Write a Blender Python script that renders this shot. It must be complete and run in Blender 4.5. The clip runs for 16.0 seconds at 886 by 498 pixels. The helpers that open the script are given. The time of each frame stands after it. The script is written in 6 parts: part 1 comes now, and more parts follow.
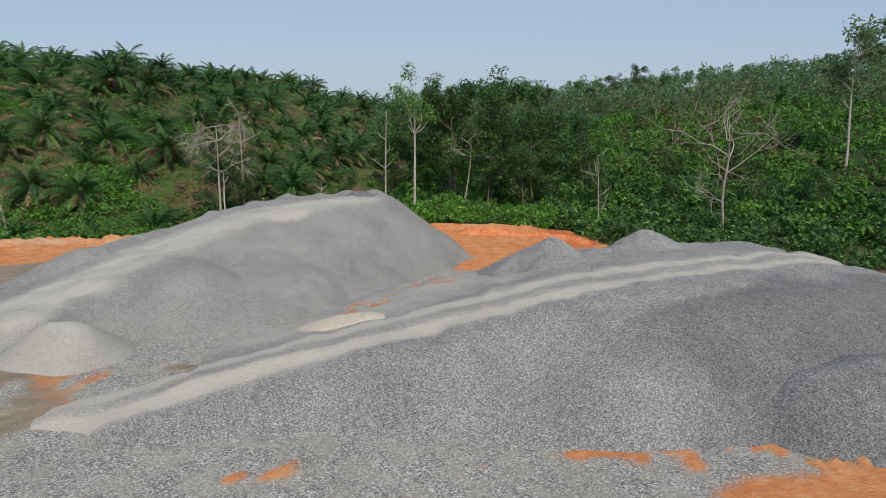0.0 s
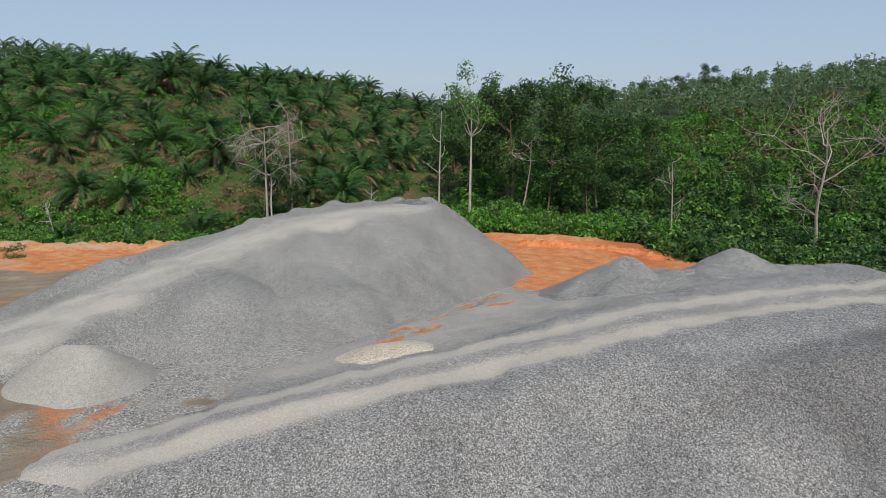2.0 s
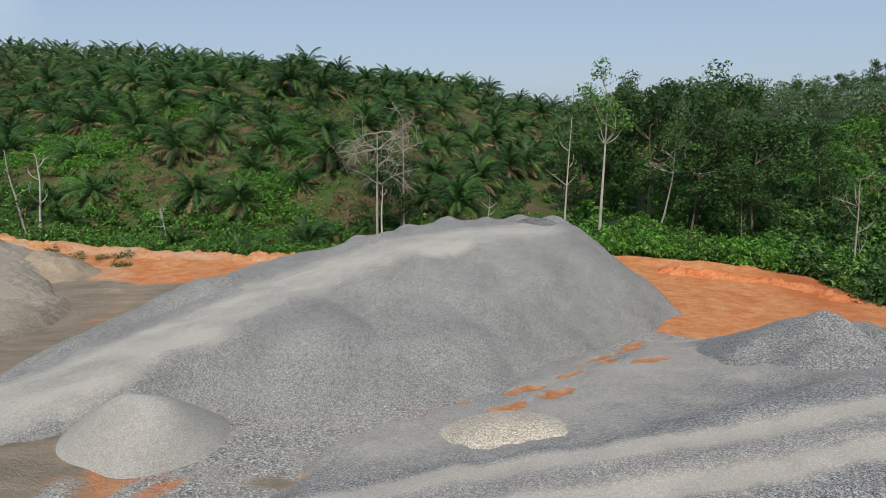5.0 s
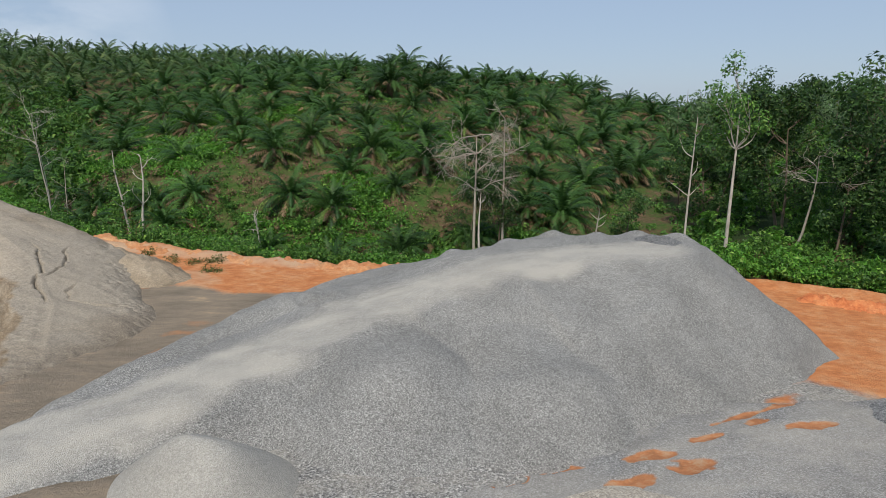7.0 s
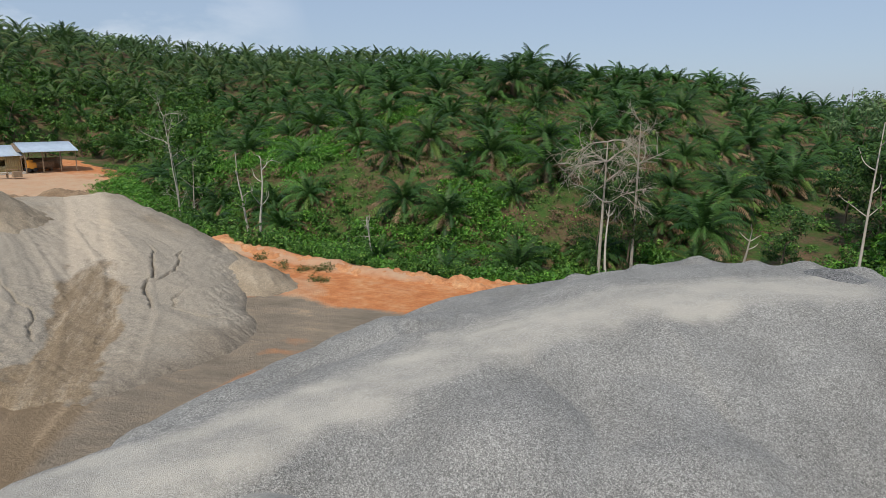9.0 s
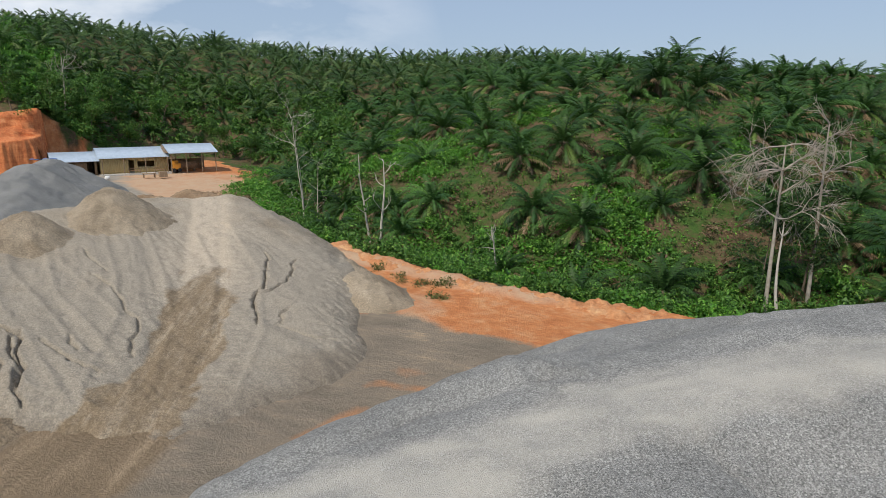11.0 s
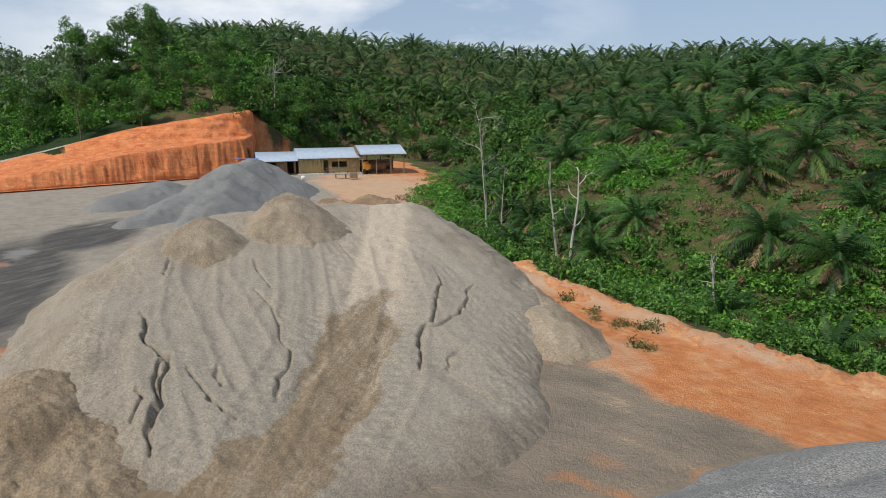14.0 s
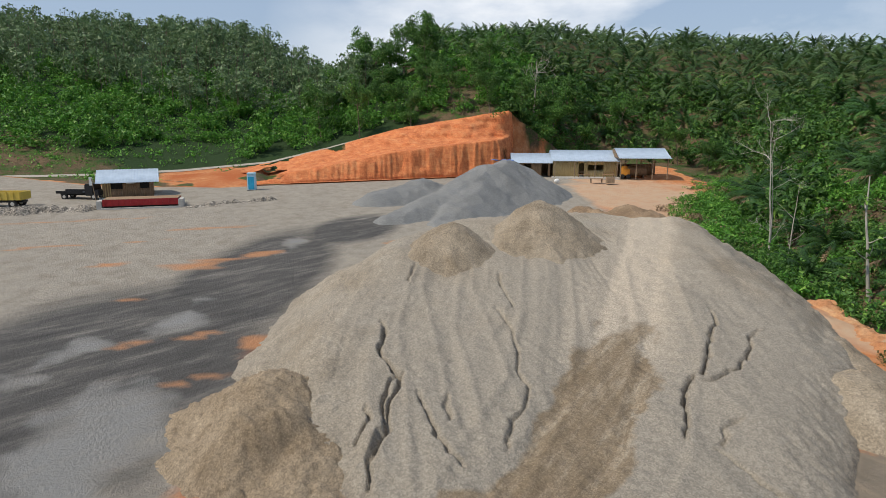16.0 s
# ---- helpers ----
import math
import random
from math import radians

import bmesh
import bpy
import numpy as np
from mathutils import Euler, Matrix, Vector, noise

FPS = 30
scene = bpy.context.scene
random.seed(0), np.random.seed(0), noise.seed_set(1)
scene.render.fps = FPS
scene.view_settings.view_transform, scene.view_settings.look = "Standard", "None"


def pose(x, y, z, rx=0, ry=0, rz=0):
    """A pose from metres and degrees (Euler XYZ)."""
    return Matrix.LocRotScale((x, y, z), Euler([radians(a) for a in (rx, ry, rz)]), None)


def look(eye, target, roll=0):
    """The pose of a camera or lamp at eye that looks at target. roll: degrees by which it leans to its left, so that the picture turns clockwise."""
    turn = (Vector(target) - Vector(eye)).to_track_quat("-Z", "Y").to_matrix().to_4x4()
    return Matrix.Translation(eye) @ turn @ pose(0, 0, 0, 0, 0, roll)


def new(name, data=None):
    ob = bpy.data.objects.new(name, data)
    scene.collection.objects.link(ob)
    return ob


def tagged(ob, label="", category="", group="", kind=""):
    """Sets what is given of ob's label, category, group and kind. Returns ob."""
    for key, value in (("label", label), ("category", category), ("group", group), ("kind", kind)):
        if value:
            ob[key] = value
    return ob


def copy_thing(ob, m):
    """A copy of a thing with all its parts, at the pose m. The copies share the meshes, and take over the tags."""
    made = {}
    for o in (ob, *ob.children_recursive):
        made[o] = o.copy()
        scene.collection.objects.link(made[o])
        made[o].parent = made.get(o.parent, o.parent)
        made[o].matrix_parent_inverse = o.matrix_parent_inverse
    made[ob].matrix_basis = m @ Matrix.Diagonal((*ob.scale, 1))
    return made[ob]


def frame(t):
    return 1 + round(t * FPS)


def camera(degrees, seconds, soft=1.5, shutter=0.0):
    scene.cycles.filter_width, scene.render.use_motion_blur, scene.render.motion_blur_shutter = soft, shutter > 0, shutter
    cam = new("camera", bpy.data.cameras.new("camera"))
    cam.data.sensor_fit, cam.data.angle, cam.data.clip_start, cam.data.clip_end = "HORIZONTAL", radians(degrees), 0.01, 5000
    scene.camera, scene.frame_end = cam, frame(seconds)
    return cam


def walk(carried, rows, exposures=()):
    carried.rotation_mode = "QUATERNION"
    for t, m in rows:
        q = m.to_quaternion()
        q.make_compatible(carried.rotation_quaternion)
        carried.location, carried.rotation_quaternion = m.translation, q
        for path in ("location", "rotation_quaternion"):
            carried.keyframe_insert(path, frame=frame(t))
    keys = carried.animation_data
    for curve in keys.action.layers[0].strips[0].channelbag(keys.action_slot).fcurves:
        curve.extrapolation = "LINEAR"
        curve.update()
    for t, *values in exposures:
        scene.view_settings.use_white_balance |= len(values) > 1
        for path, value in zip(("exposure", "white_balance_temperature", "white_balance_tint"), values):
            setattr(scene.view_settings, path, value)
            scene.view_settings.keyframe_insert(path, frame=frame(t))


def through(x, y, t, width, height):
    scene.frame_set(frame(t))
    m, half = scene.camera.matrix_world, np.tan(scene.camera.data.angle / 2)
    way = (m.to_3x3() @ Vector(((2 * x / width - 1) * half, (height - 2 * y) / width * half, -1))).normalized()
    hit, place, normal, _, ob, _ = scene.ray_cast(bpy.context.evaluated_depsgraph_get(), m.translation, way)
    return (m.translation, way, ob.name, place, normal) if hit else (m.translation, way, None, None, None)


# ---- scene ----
cam = camera(70.0, 16.0, 0.6)
PATH = [
    (0, (-2.569, 1.592, 11.041), (-2.305, 3.527, 10.611), -0.1),
    (0.5, (-2.478, 2.665, 11.012), (-2.234, 4.603, 10.584), -0.1),
    (1, (-2.378, 3.713, 11.022), (-2.162, 5.654, 10.594), -0.0),
    (1.5, (-2.333, 4.76, 10.967), (-2.172, 6.708, 10.541), -0.0),
    (2, (-2.278, 5.819, 10.968), (-2.181, 7.771, 10.544), -0.0),
    (2.5, (-2.294, 6.837, 11.042), (-2.258, 8.791, 10.618), -0.0),
    (3, (-2.313, 7.885, 11.13), (-2.34, 9.84, 10.707), -0.1),
    (3.5, (-2.41, 8.939, 11.179), (-2.497, 10.892, 10.757), -0.1),
    (4, (-2.533, 10.014, 11.173), (-2.678, 11.963, 10.752), -0.0),
    (6.5, (-3.731, 14.848, 11.284), (-4.194, 16.748, 10.864), 0.1),
    (7, (-4.006, 15.919, 11.251), (-4.555, 17.796, 10.832), 0.1),
    (7.5, (-4.33, 16.943, 11.262), (-4.96, 18.795, 10.843), 0.1),
    (8, (-4.655, 17.871, 11.327), (-5.368, 19.692, 10.908), 0.2),
    (8.5, (-4.979, 18.772, 11.417), (-5.783, 20.554, 10.996), 0.2),
    (9, (-5.353, 19.675, 11.482), (-6.245, 21.415, 11.061), 0.2),
    (11.5, (-8.836, 24.353, 11.264), (-10.128, 25.824, 10.851), -0.1),
    (12, (-9.538, 25.102, 11.334), (-10.9, 26.507, 10.92), -0.1),
    (12.5, (-10.329, 25.857, 11.371), (-11.759, 27.193, 10.959), -0.1),
    (13, (-11.136, 26.522, 11.401), (-12.629, 27.787, 10.989), -0.1),
    (13.5, (-11.984, 27.111, 11.395), (-13.536, 28.304, 10.985), -0.1),
    (14, (-12.89, 27.689, 11.41), (-14.497, 28.806, 11.0), -0.1),
    (14.5, (-13.907, 28.199, 11.381), (-15.593, 29.195, 10.974), -0.0),
    (15, (-14.84, 28.596, 11.389), (-16.638, 29.372, 10.98), 0.0),
    (15.5, (-15.579, 28.825, 11.463), (-17.447, 29.41, 11.053), 0.0),
    (16, (-16.444, 29.011, 11.482), (-18.357, 29.428, 11.073), 0.1),
]
walk(cam, [(t, look(eye, target, roll)) for t, eye, target, roll in PATH])
scene.view_settings.exposure = 0.0

# ---- world and light ----
SUN_ELEV, SUN_AZ = radians(52), radians(174)  # azimuth clockwise from +y
world = bpy.data.worlds.new("world")
scene.world = world
world.use_nodes = True
wt = world.node_tree
bg = wt.nodes["Background"]
sky = wt.nodes.new("ShaderNodeTexSky")
sky.sky_type, sky.sun_disc = "NISHITA", False
sky.sun_elevation, sky.sun_rotation = SUN_ELEV, SUN_AZ
sky.air_density, sky.dust_density, sky.ozone_density = 1.0, 1.0, 1.5
coord = wt.nodes.new("ShaderNodeTexCoord")
stretch = wt.nodes.new("ShaderNodeMapping")
stretch.inputs["Scale"].default_value = (1.0, 1.0, 2.6)
cloud = wt.nodes.new("ShaderNodeTexNoise")
cloud.inputs["Scale"].default_value, cloud.inputs["Detail"].default_value = 2.3, 9.0
cloud.inputs["Roughness"].default_value = 0.55
ramp = wt.nodes.new("ShaderNodeMapRange")
ramp.inputs["From Min"].default_value, ramp.inputs["From Max"].default_value = 0.37, 0.56
ramp.inputs["To Min"].default_value, ramp.inputs["To Max"].default_value = 0.0, 0.95
mix = wt.nodes.new("ShaderNodeMix")
mix.data_type = "RGBA"
mix.inputs[7].default_value = (8.2, 8.4, 8.7, 1)
wt.links.new(coord.outputs["Generated"], stretch.inputs["Vector"])
wt.links.new(stretch.outputs["Vector"], cloud.inputs["Vector"])
wt.links.new(cloud.outputs["Fac"], ramp.inputs["Value"])
# the cloud bank stands in the west
west = wt.nodes.new("ShaderNodeVectorMath")
west.operation = "DOT_PRODUCT"
west.inputs[1].default_value = (-0.91, 0.41, 0.0)
bank = wt.nodes.new("ShaderNodeMapRange")
bank.inputs["From Min"].default_value, bank.inputs["From Max"].default_value = 0.88, 0.975
thick = wt.nodes.new("ShaderNodeMath")
thick.operation = "MULTIPLY"
wt.links.new(coord.outputs["Generated"], west.inputs[0])
wt.links.new(west.outputs["Value"], bank.inputs["Value"])
wt.links.new(ramp.outputs["Result"], thick.inputs[0])
wt.links.new(bank.outputs["Result"], thick.inputs[1])
wt.links.new(thick.outputs[0], mix.inputs[0])
haze = wt.nodes.new("ShaderNodeMix")
haze.data_type = "RGBA"
haze.inputs[0].default_value = 0.7
haze.inputs[7].default_value = (3.15, 4.0, 5.4, 1)
wt.links.new(sky.outputs["Color"], haze.inputs[6])
wt.links.new(haze.outputs[2], mix.inputs[6])
wt.links.new(mix.outputs[2], bg.inputs["Color"])
bg.inputs["Strength"].default_value = 0.12

sun = new("sun", bpy.data.lights.new("sun", "SUN"))
sun.data.energy, sun.data.angle, sun.data.color = 3.5, radians(0.8), (1.0, 0.93, 0.81)
sun_dir = Vector((math.sin(SUN_AZ) * math.cos(SUN_ELEV), math.cos(SUN_AZ) * math.cos(SUN_ELEV), math.sin(SUN_ELEV)))
sun.matrix_world = look(sun_dir * 60, (0, 0, 0))

# ---- materials ----
def start_mat(name, rough=0.9):
    m = bpy.data.materials.new(name)
    m.use_nodes = True
    b = m.node_tree.nodes["Principled BSDF"]
    b.inputs["Roughness"].default_value = rough
    b.inputs["Specular IOR Level"].default_value = 0.25
    return m, m.node_tree, b


def node(tree, kind, **values):
    n = tree.nodes.new("ShaderNode" + kind)
    for key, value in values.items():
        n.inputs[key.replace("_", " ")].default_value = value
    return n


def noise_tex(tree, scale, detail=4.0, rough=0.55, squash=None, kind="TexNoise", turn=0.0):
    n = tree.nodes.new("ShaderNode" + kind)
    n.inputs["Scale"].default_value = scale
    if kind == "TexNoise":
        n.inputs["Detail"].default_value, n.inputs["Roughness"].default_value = detail, rough
    g = tree.nodes.new("ShaderNodeNewGeometry")
    mp = tree.nodes.new("ShaderNodeMapping")
    mp.inputs["Scale"].default_value = squash or (1, 1, 1)
    source = g.outputs["Position"]
    if turn:
        spin = tree.nodes.new("ShaderNodeMapping")
        spin.inputs["Rotation"].default_value = (0, 0, radians(-turn))
        tree.links.new(source, spin.inputs["Vector"])
        source = spin.outputs["Vector"]
    tree.links.new(source, mp.inputs["Vector"])
    tree.links.new(mp.outputs["Vector"], n.inputs["Vector"])
    return n


def ramp_of(tree, source, stops):
    r = tree.nodes.new("ShaderNodeValToRGB")
    els = r.color_ramp.elements
    while len(els) < len(stops):
        els.new(0.5)
    for e, (p, c) in zip(els, stops):
        e.position = p
        e.color = (*c, 1) if not isinstance(c, float) else (c, c, c, 1)
    tree.links.new(source, r.inputs["Fac"])
    return r.outputs["Color"]


def blend(tree, fac, a, b, mode="MIX"):
    n = tree.nodes.new("ShaderNodeMix")
    n.data_type, n.blend_type = "RGBA", mode
    for socket, value in ((n.inputs[0], fac), (n.inputs[6], a), (n.inputs[7], b)):
        if isinstance(value, (int, float)):
            socket.default_value = value
        elif isinstance(value, tuple):
            socket.default_value = (*value, 1)
        else:
            tree.links.new(value, socket)
    return n.outputs[2]


def mask(tree, name, wobble=None, lo=0.35, hi=0.65, amount=0.5):
    """A stored mask with its edge broken up by noise."""
    a = tree.nodes.new("ShaderNodeAttribute")
    a.attribute_name = name
    out = a.outputs["Fac"]
    if wobble is not None:
        m1 = tree.nodes.new("ShaderNodeMath")
        m1.operation = "MULTIPLY_ADD"
        tree.links.new(wobble, m1.inputs[0])
        m1.inputs[1].default_value = amount
        tree.links.new(out, m1.inputs[2])
        m2 = tree.nodes.new("ShaderNodeMapRange")
        m2.inputs["From Min"].default_value = lo + amount * 0.5
        m2.inputs["From Max"].default_value = hi + amount * 0.5
        tree.links.new(m1.outputs[0], m2.inputs["Value"])
        out = m2.outputs["Result"]
    return out


def bump(tree, bsdf, height, strength=0.5, distance=0.05):
    b = tree.nodes.new("ShaderNodeBump")
    b.inputs["Strength"].default_value, b.inputs["Distance"].default_value = strength, distance
    tree.links.new(height, b.inputs["Height"])
    tree.links.new(b.outputs["Normal"], bsdf.inputs["Normal"])


def stone_colour(tree, dark, light, size, mottle=0.6):
    """Speckled crushed stone: every pebble its own grey."""
    v = noise_tex(tree, 1.0 / size, kind="TexVoronoi")
    sep = tree.nodes.new("ShaderNodeSeparateColor")
    tree.links.new(v.outputs["Color"], sep.inputs["Color"])
    col = ramp_of(tree, sep.outputs[0], [(0.0, dark), (0.55, tuple(0.5 * (a + b) for a, b in zip(dark, light))), (1.0, light)])
    v2 = noise_tex(tree, 0.8 / size, kind="TexVoronoi")
    sep2 = tree.nodes.new("ShaderNodeSeparateColor")
    tree.links.new(v2.outputs["Color"], sep2.inputs["Color"])
    col = blend(tree, mottle, col, ramp_of(tree, sep2.outputs[1], [(0.0, 0.12), (0.5, 0.48), (1.0, 0.92)]), "OVERLAY")
    big = noise_tex(tree, 0.35, 6.0)
    col = blend(tree, 0.35, col, ramp_of(tree, big.outputs["Fac"], [(0.3, 0.35), (0.7, 0.75)]), "OVERLAY")
    return col, v.outputs["Distance"]


def gravel_mat(name, dark, light, size, dust=(0.49, 0.45, 0.39), mottle=0.6):
    m, t, b = start_mat(name, 0.85)
    col, dist = stone_colour(t, dark, light, size, mottle)
    fine = noise_tex(t, 1.6, 6.0, 0.7)
    thin = t.nodes.new("ShaderNodeMath")
    thin.operation = "MULTIPLY"
    thin.inputs[1].default_value = 0.7
    t.links.new(mask(t, "track", fine.outputs["Fac"], 0.1, 0.75, 0.5), thin.inputs[0])
    col = blend(t, thin.outputs[0], col, dust)
    col = blend(t, mask(t, "wet", fine.outputs["Fac"], 0.2, 0.9, 0.6), col, (0.62, 0.62, 0.63), "MULTIPLY")
    earth = ramp_of(t, noise_tex(t, 2.5, 6.0, 0.7).outputs["Fac"], [(0.3, (0.3, 0.13, 0.06)), (0.5, (0.48, 0.2, 0.085)), (0.7, (0.5, 0.33, 0.2))])
    col = blend(t, mask(t, "bald", fine.outputs["Fac"], 0.3, 0.65, 0.5), col, earth)
    t.links.new(col, b.inputs["Base Color"])
    bump(t, b, dist, 0.9, size)
    return m


GRAVEL = gravel_mat("crushed_stone", (0.08, 0.081, 0.081), (0.385, 0.38, 0.37), 0.032, mottle=0.55)
GRAVEL_FINE = gravel_mat("fine_stone", (0.135, 0.134, 0.128), (0.35, 0.344, 0.328), 0.03, dust=(0.5, 0.468, 0.41), mottle=0.45)
GRAVEL_PALE = gravel_mat("pale_chippings", (0.3, 0.285, 0.255), (0.4, 0.385, 0.35), 0.03, mottle=0.2)
GRAVEL_CREAM = gravel_mat("cream_chippings", (0.4, 0.35, 0.28), (0.58, 0.52, 0.43), 0.035)
GRAVEL_DARK = gravel_mat("dark_stone", (0.06, 0.062, 0.065), (0.26, 0.262, 0.262), 0.036, mottle=0.5)
RUBBLE = gravel_mat("rubble", (0.13, 0.115, 0.095), (0.4, 0.35, 0.29), 0.12)
STONE_DUST = gravel_mat("stone_dust", (0.19, 0.189, 0.182), (0.25, 0.247, 0.236), 0.05, mottle=0.2)


def sand_mat(name, a, b_, c):
    m, t, b = start_mat(name, 0.95)
    n1 = noise_tex(t, 0.45, 6.0, 0.6)
    n2 = noise_tex(t, 14.0, 8.0, 0.8)
    n3 = noise_tex(t, 1.1, 13.0, 0.78)
    grain = noise_tex(t, 45.0, 4.0, 0.8)
    swipe = noise_tex(t, 0.9, 12.0, 0.8, (0.28, 1.5, 1), turn=-47)
    col = ramp_of(t, n1.outputs["Fac"], [(0.3, a), (0.5, b_), (0.7, c)])
    col = blend(t, 0.5, col, ramp_of(t, n2.outputs["Fac"], [(0.3, 0.15), (0.7, 0.85)]), "OVERLAY")
    cells = noise_tex(t, 19.0, kind="TexVoronoi")
    one = t.nodes.new("ShaderNodeSeparateColor")
    t.links.new(cells.outputs["Color"], one.inputs["Color"])
    furrow = noise_tex(t, 1.0, 9.0, 0.75, (0.22, 2.2, 1), turn=-14)
    col = blend(t, 0.5, col, ramp_of(t, furrow.outputs["Fac"], [(0.34, 0.38), (0.5, 0.49), (0.66, 0.6)]), "OVERLAY")
    fine = noise_tex(t, 2.2, 9.0, 0.8)
    col = blend(t, mask(t, "grey", fine.outputs["Fac"], 0.2, 0.9, 0.6), col, (0.345, 0.3, 0.24))
    col = blend(t, mask(t, "track", fine.outputs["Fac"], 0.2, 0.9, 0.6), col, (0.5, 0.42, 0.325))
    damp = ramp_of(t, swipe.outputs["Fac"], [(0.3, (0.205, 0.148, 0.092)), (0.46, (0.25, 0.188, 0.122)), (0.54, (0.295, 0.228, 0.155)), (0.6, (0.37, 0.3, 0.215)), (0.66, (0.43, 0.355, 0.265))])
    col = blend(t, mask(t, "wet", fine.outputs["Fac"], 0.3, 0.7, 0.5), col, damp)
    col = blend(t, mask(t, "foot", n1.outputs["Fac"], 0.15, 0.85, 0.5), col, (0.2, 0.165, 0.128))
    col = blend(t, 0.3, col, ramp_of(t, one.outputs[0], [(0.0, 0.14), (0.5, 0.48), (1.0, 0.88)]), "OVERLAY")
    col = blend(t, 0.4, col, ramp_of(t, grain.outputs["Fac"], [(0.3, 0.1), (0.7, 0.9)]), "OVERLAY")
    t.links.new(col, b.inputs["Base Color"])
    pebbly = t.nodes.new("ShaderNodeMath")
    pebbly.operation = "MULTIPLY_ADD"
    pebbly.inputs[1].default_value = 0.3
    t.links.new(n2.outputs["Fac"], pebbly.inputs[0])
    t.links.new(n3.outputs["Fac"], pebbly.inputs[2])
    bump(t, b, pebbly.outputs[0], 0.75, 0.25)
    return m


SAND = sand_mat("sand", (0.265, 0.219, 0.163), (0.335, 0.283, 0.217), (0.4, 0.344, 0.27))
SAND_BROWN = sand_mat("brown_sand", (0.225, 0.166, 0.106), (0.315, 0.241, 0.162), (0.4, 0.313, 0.217))
SAND_TAN = sand_mat("tan_sand", (0.235, 0.185, 0.128), (0.325, 0.262, 0.188), (0.4, 0.33, 0.245))
DIRT = sand_mat("tailings", (0.17, 0.11, 0.065), (0.25, 0.17, 0.105), (0.34, 0.24, 0.15))


def ground_mat():
    m, t, b = start_mat("ground_soil", 0.95)
    big = noise_tex(t, 0.12, 6.0, 0.6)
    mid = noise_tex(t, 0.9, 8.0, 0.7)
    fine = noise_tex(t, 7.0, 6.0, 0.7)
    hill = noise_tex(t, 0.3, 11.0, 0.78)
    green = ramp_of(t, hill.outputs["Fac"], [(0.3, (0.02, 0.045, 0.01)), (0.42, (0.055, 0.11, 0.02)), (0.48, (0.08, 0.09, 0.03)), (0.54, (0.13, 0.088, 0.05)), (0.64, (0.18, 0.12, 0.065)), (0.76, (0.13, 0.08, 0.045))])
    green = blend(t, 0.6, green, ramp_of(t, noise_tex(t, 4.0, 8.0, 0.8).outputs["Fac"], [(0.3, 0.15), (0.7, 0.85)]), "OVERLAY")
    soil = ramp_of(t, mid.outputs["Fac"], [(0.25, (0.46, 0.15, 0.053)), (0.48, (0.575, 0.225, 0.085)), (0.72, (0.66, 0.36, 0.18))])
    soil = blend(t, 0.45, soil, ramp_of(t, noise_tex(t, 2.6, 10.0, 0.75, (0.4, 1.2, 1), turn=12).outputs["Fac"], [(0.3, 0.22), (0.5, 0.48), (0.7, 0.78)]), "OVERLAY")
    soil = blend(t, mask(t, "deep", fine.outputs["Fac"], 0.2, 0.8, 0.6), soil, (0.46, 0.13, 0.042))
    soil = blend(t, mask(t, "pale", mid.outputs["Fac"], 0.2, 0.8, 0.6), soil, (0.55, 0.39, 0.26))
    stone, dist = stone_colour(t, (0.12, 0.118, 0.115), (0.5, 0.485, 0.455), 0.05)
    stone = blend(t, ramp_of(t, mid.outputs["Fac"], [(0.38, 0.0), (0.62, 0.6)]), stone, (0.4, 0.37, 0.32))
    yard = ramp_of(t, mid.outputs["Fac"], [(0.3, (0.27, 0.23, 0.18)), (0.55, (0.355, 0.315, 0.26)), (0.75, (0.41, 0.345, 0.265))])
    yard = blend(t, 0.4, yard, ramp_of(t, fine.outputs["Fac"], [(0.3, 0.3), (0.7, 0.7)]), "OVERLAY")
    streak2 = noise_tex(t, 0.8, 10.0, 0.75, (0.3, 1.3, 1), turn=-57)
    tar = ramp_of(t, streak2.outputs["Fac"], [(0.3, (0.06, 0.057, 0.054)), (0.5, (0.105, 0.098, 0.09)), (0.6, (0.165, 0.15, 0.135)), (0.7, (0.28, 0.255, 0.22)), (0.8, (0.36, 0.27, 0.19))])
    blotch = noise_tex(t, 0.8, 12.0, 0.68, (0.5, 1.2, 1), turn=25)
    mud = ramp_of(t, blotch.outputs["Fac"], [(0.28, (0.172, 0.142, 0.108)), (0.5, (0.255, 0.208, 0.156)), (0.62, (0.31, 0.245, 0.178)), (0.7, (0.48, 0.35, 0.225))])
    streak = noise_tex(t, 0.55, 10.0, 0.75, (0.3, 1.5, 1), turn=-57)
    patchy = noise_tex(t, 1.7, 10.0, 0.8)
    green = blend(t, mask(t, "lush", mid.outputs["Fac"], 0.3, 0.7, 0.5), green, (0.025, 0.05, 0.014))
    col = blend(t, mask(t, "soil", mid.outputs["Fac"], 0.3, 0.6, 0.4), green, soil)
    col = blend(t, mask(t, "yard", streak.outputs["Fac"], 0.3, 0.6, 0.5), col, yard)
    col = blend(t, mask(t, "mud", patchy.outputs["Fac"], 0.3, 0.7, 1.3), col, mud)
    col = blend(t, mask(t, "damp", patchy.outputs["Fac"], 0.25, 0.75, 0.6), col, ramp_of(t, streak2.outputs["Fac"], [(0.3, (0.19, 0.135, 0.083)), (0.52, (0.25, 0.182, 0.115)), (0.68, (0.38, 0.28, 0.18))]))
    col = blend(t, mask(t, "tar", streak.outputs["Fac"], 0.2, 0.7, 0.6), col, tar)
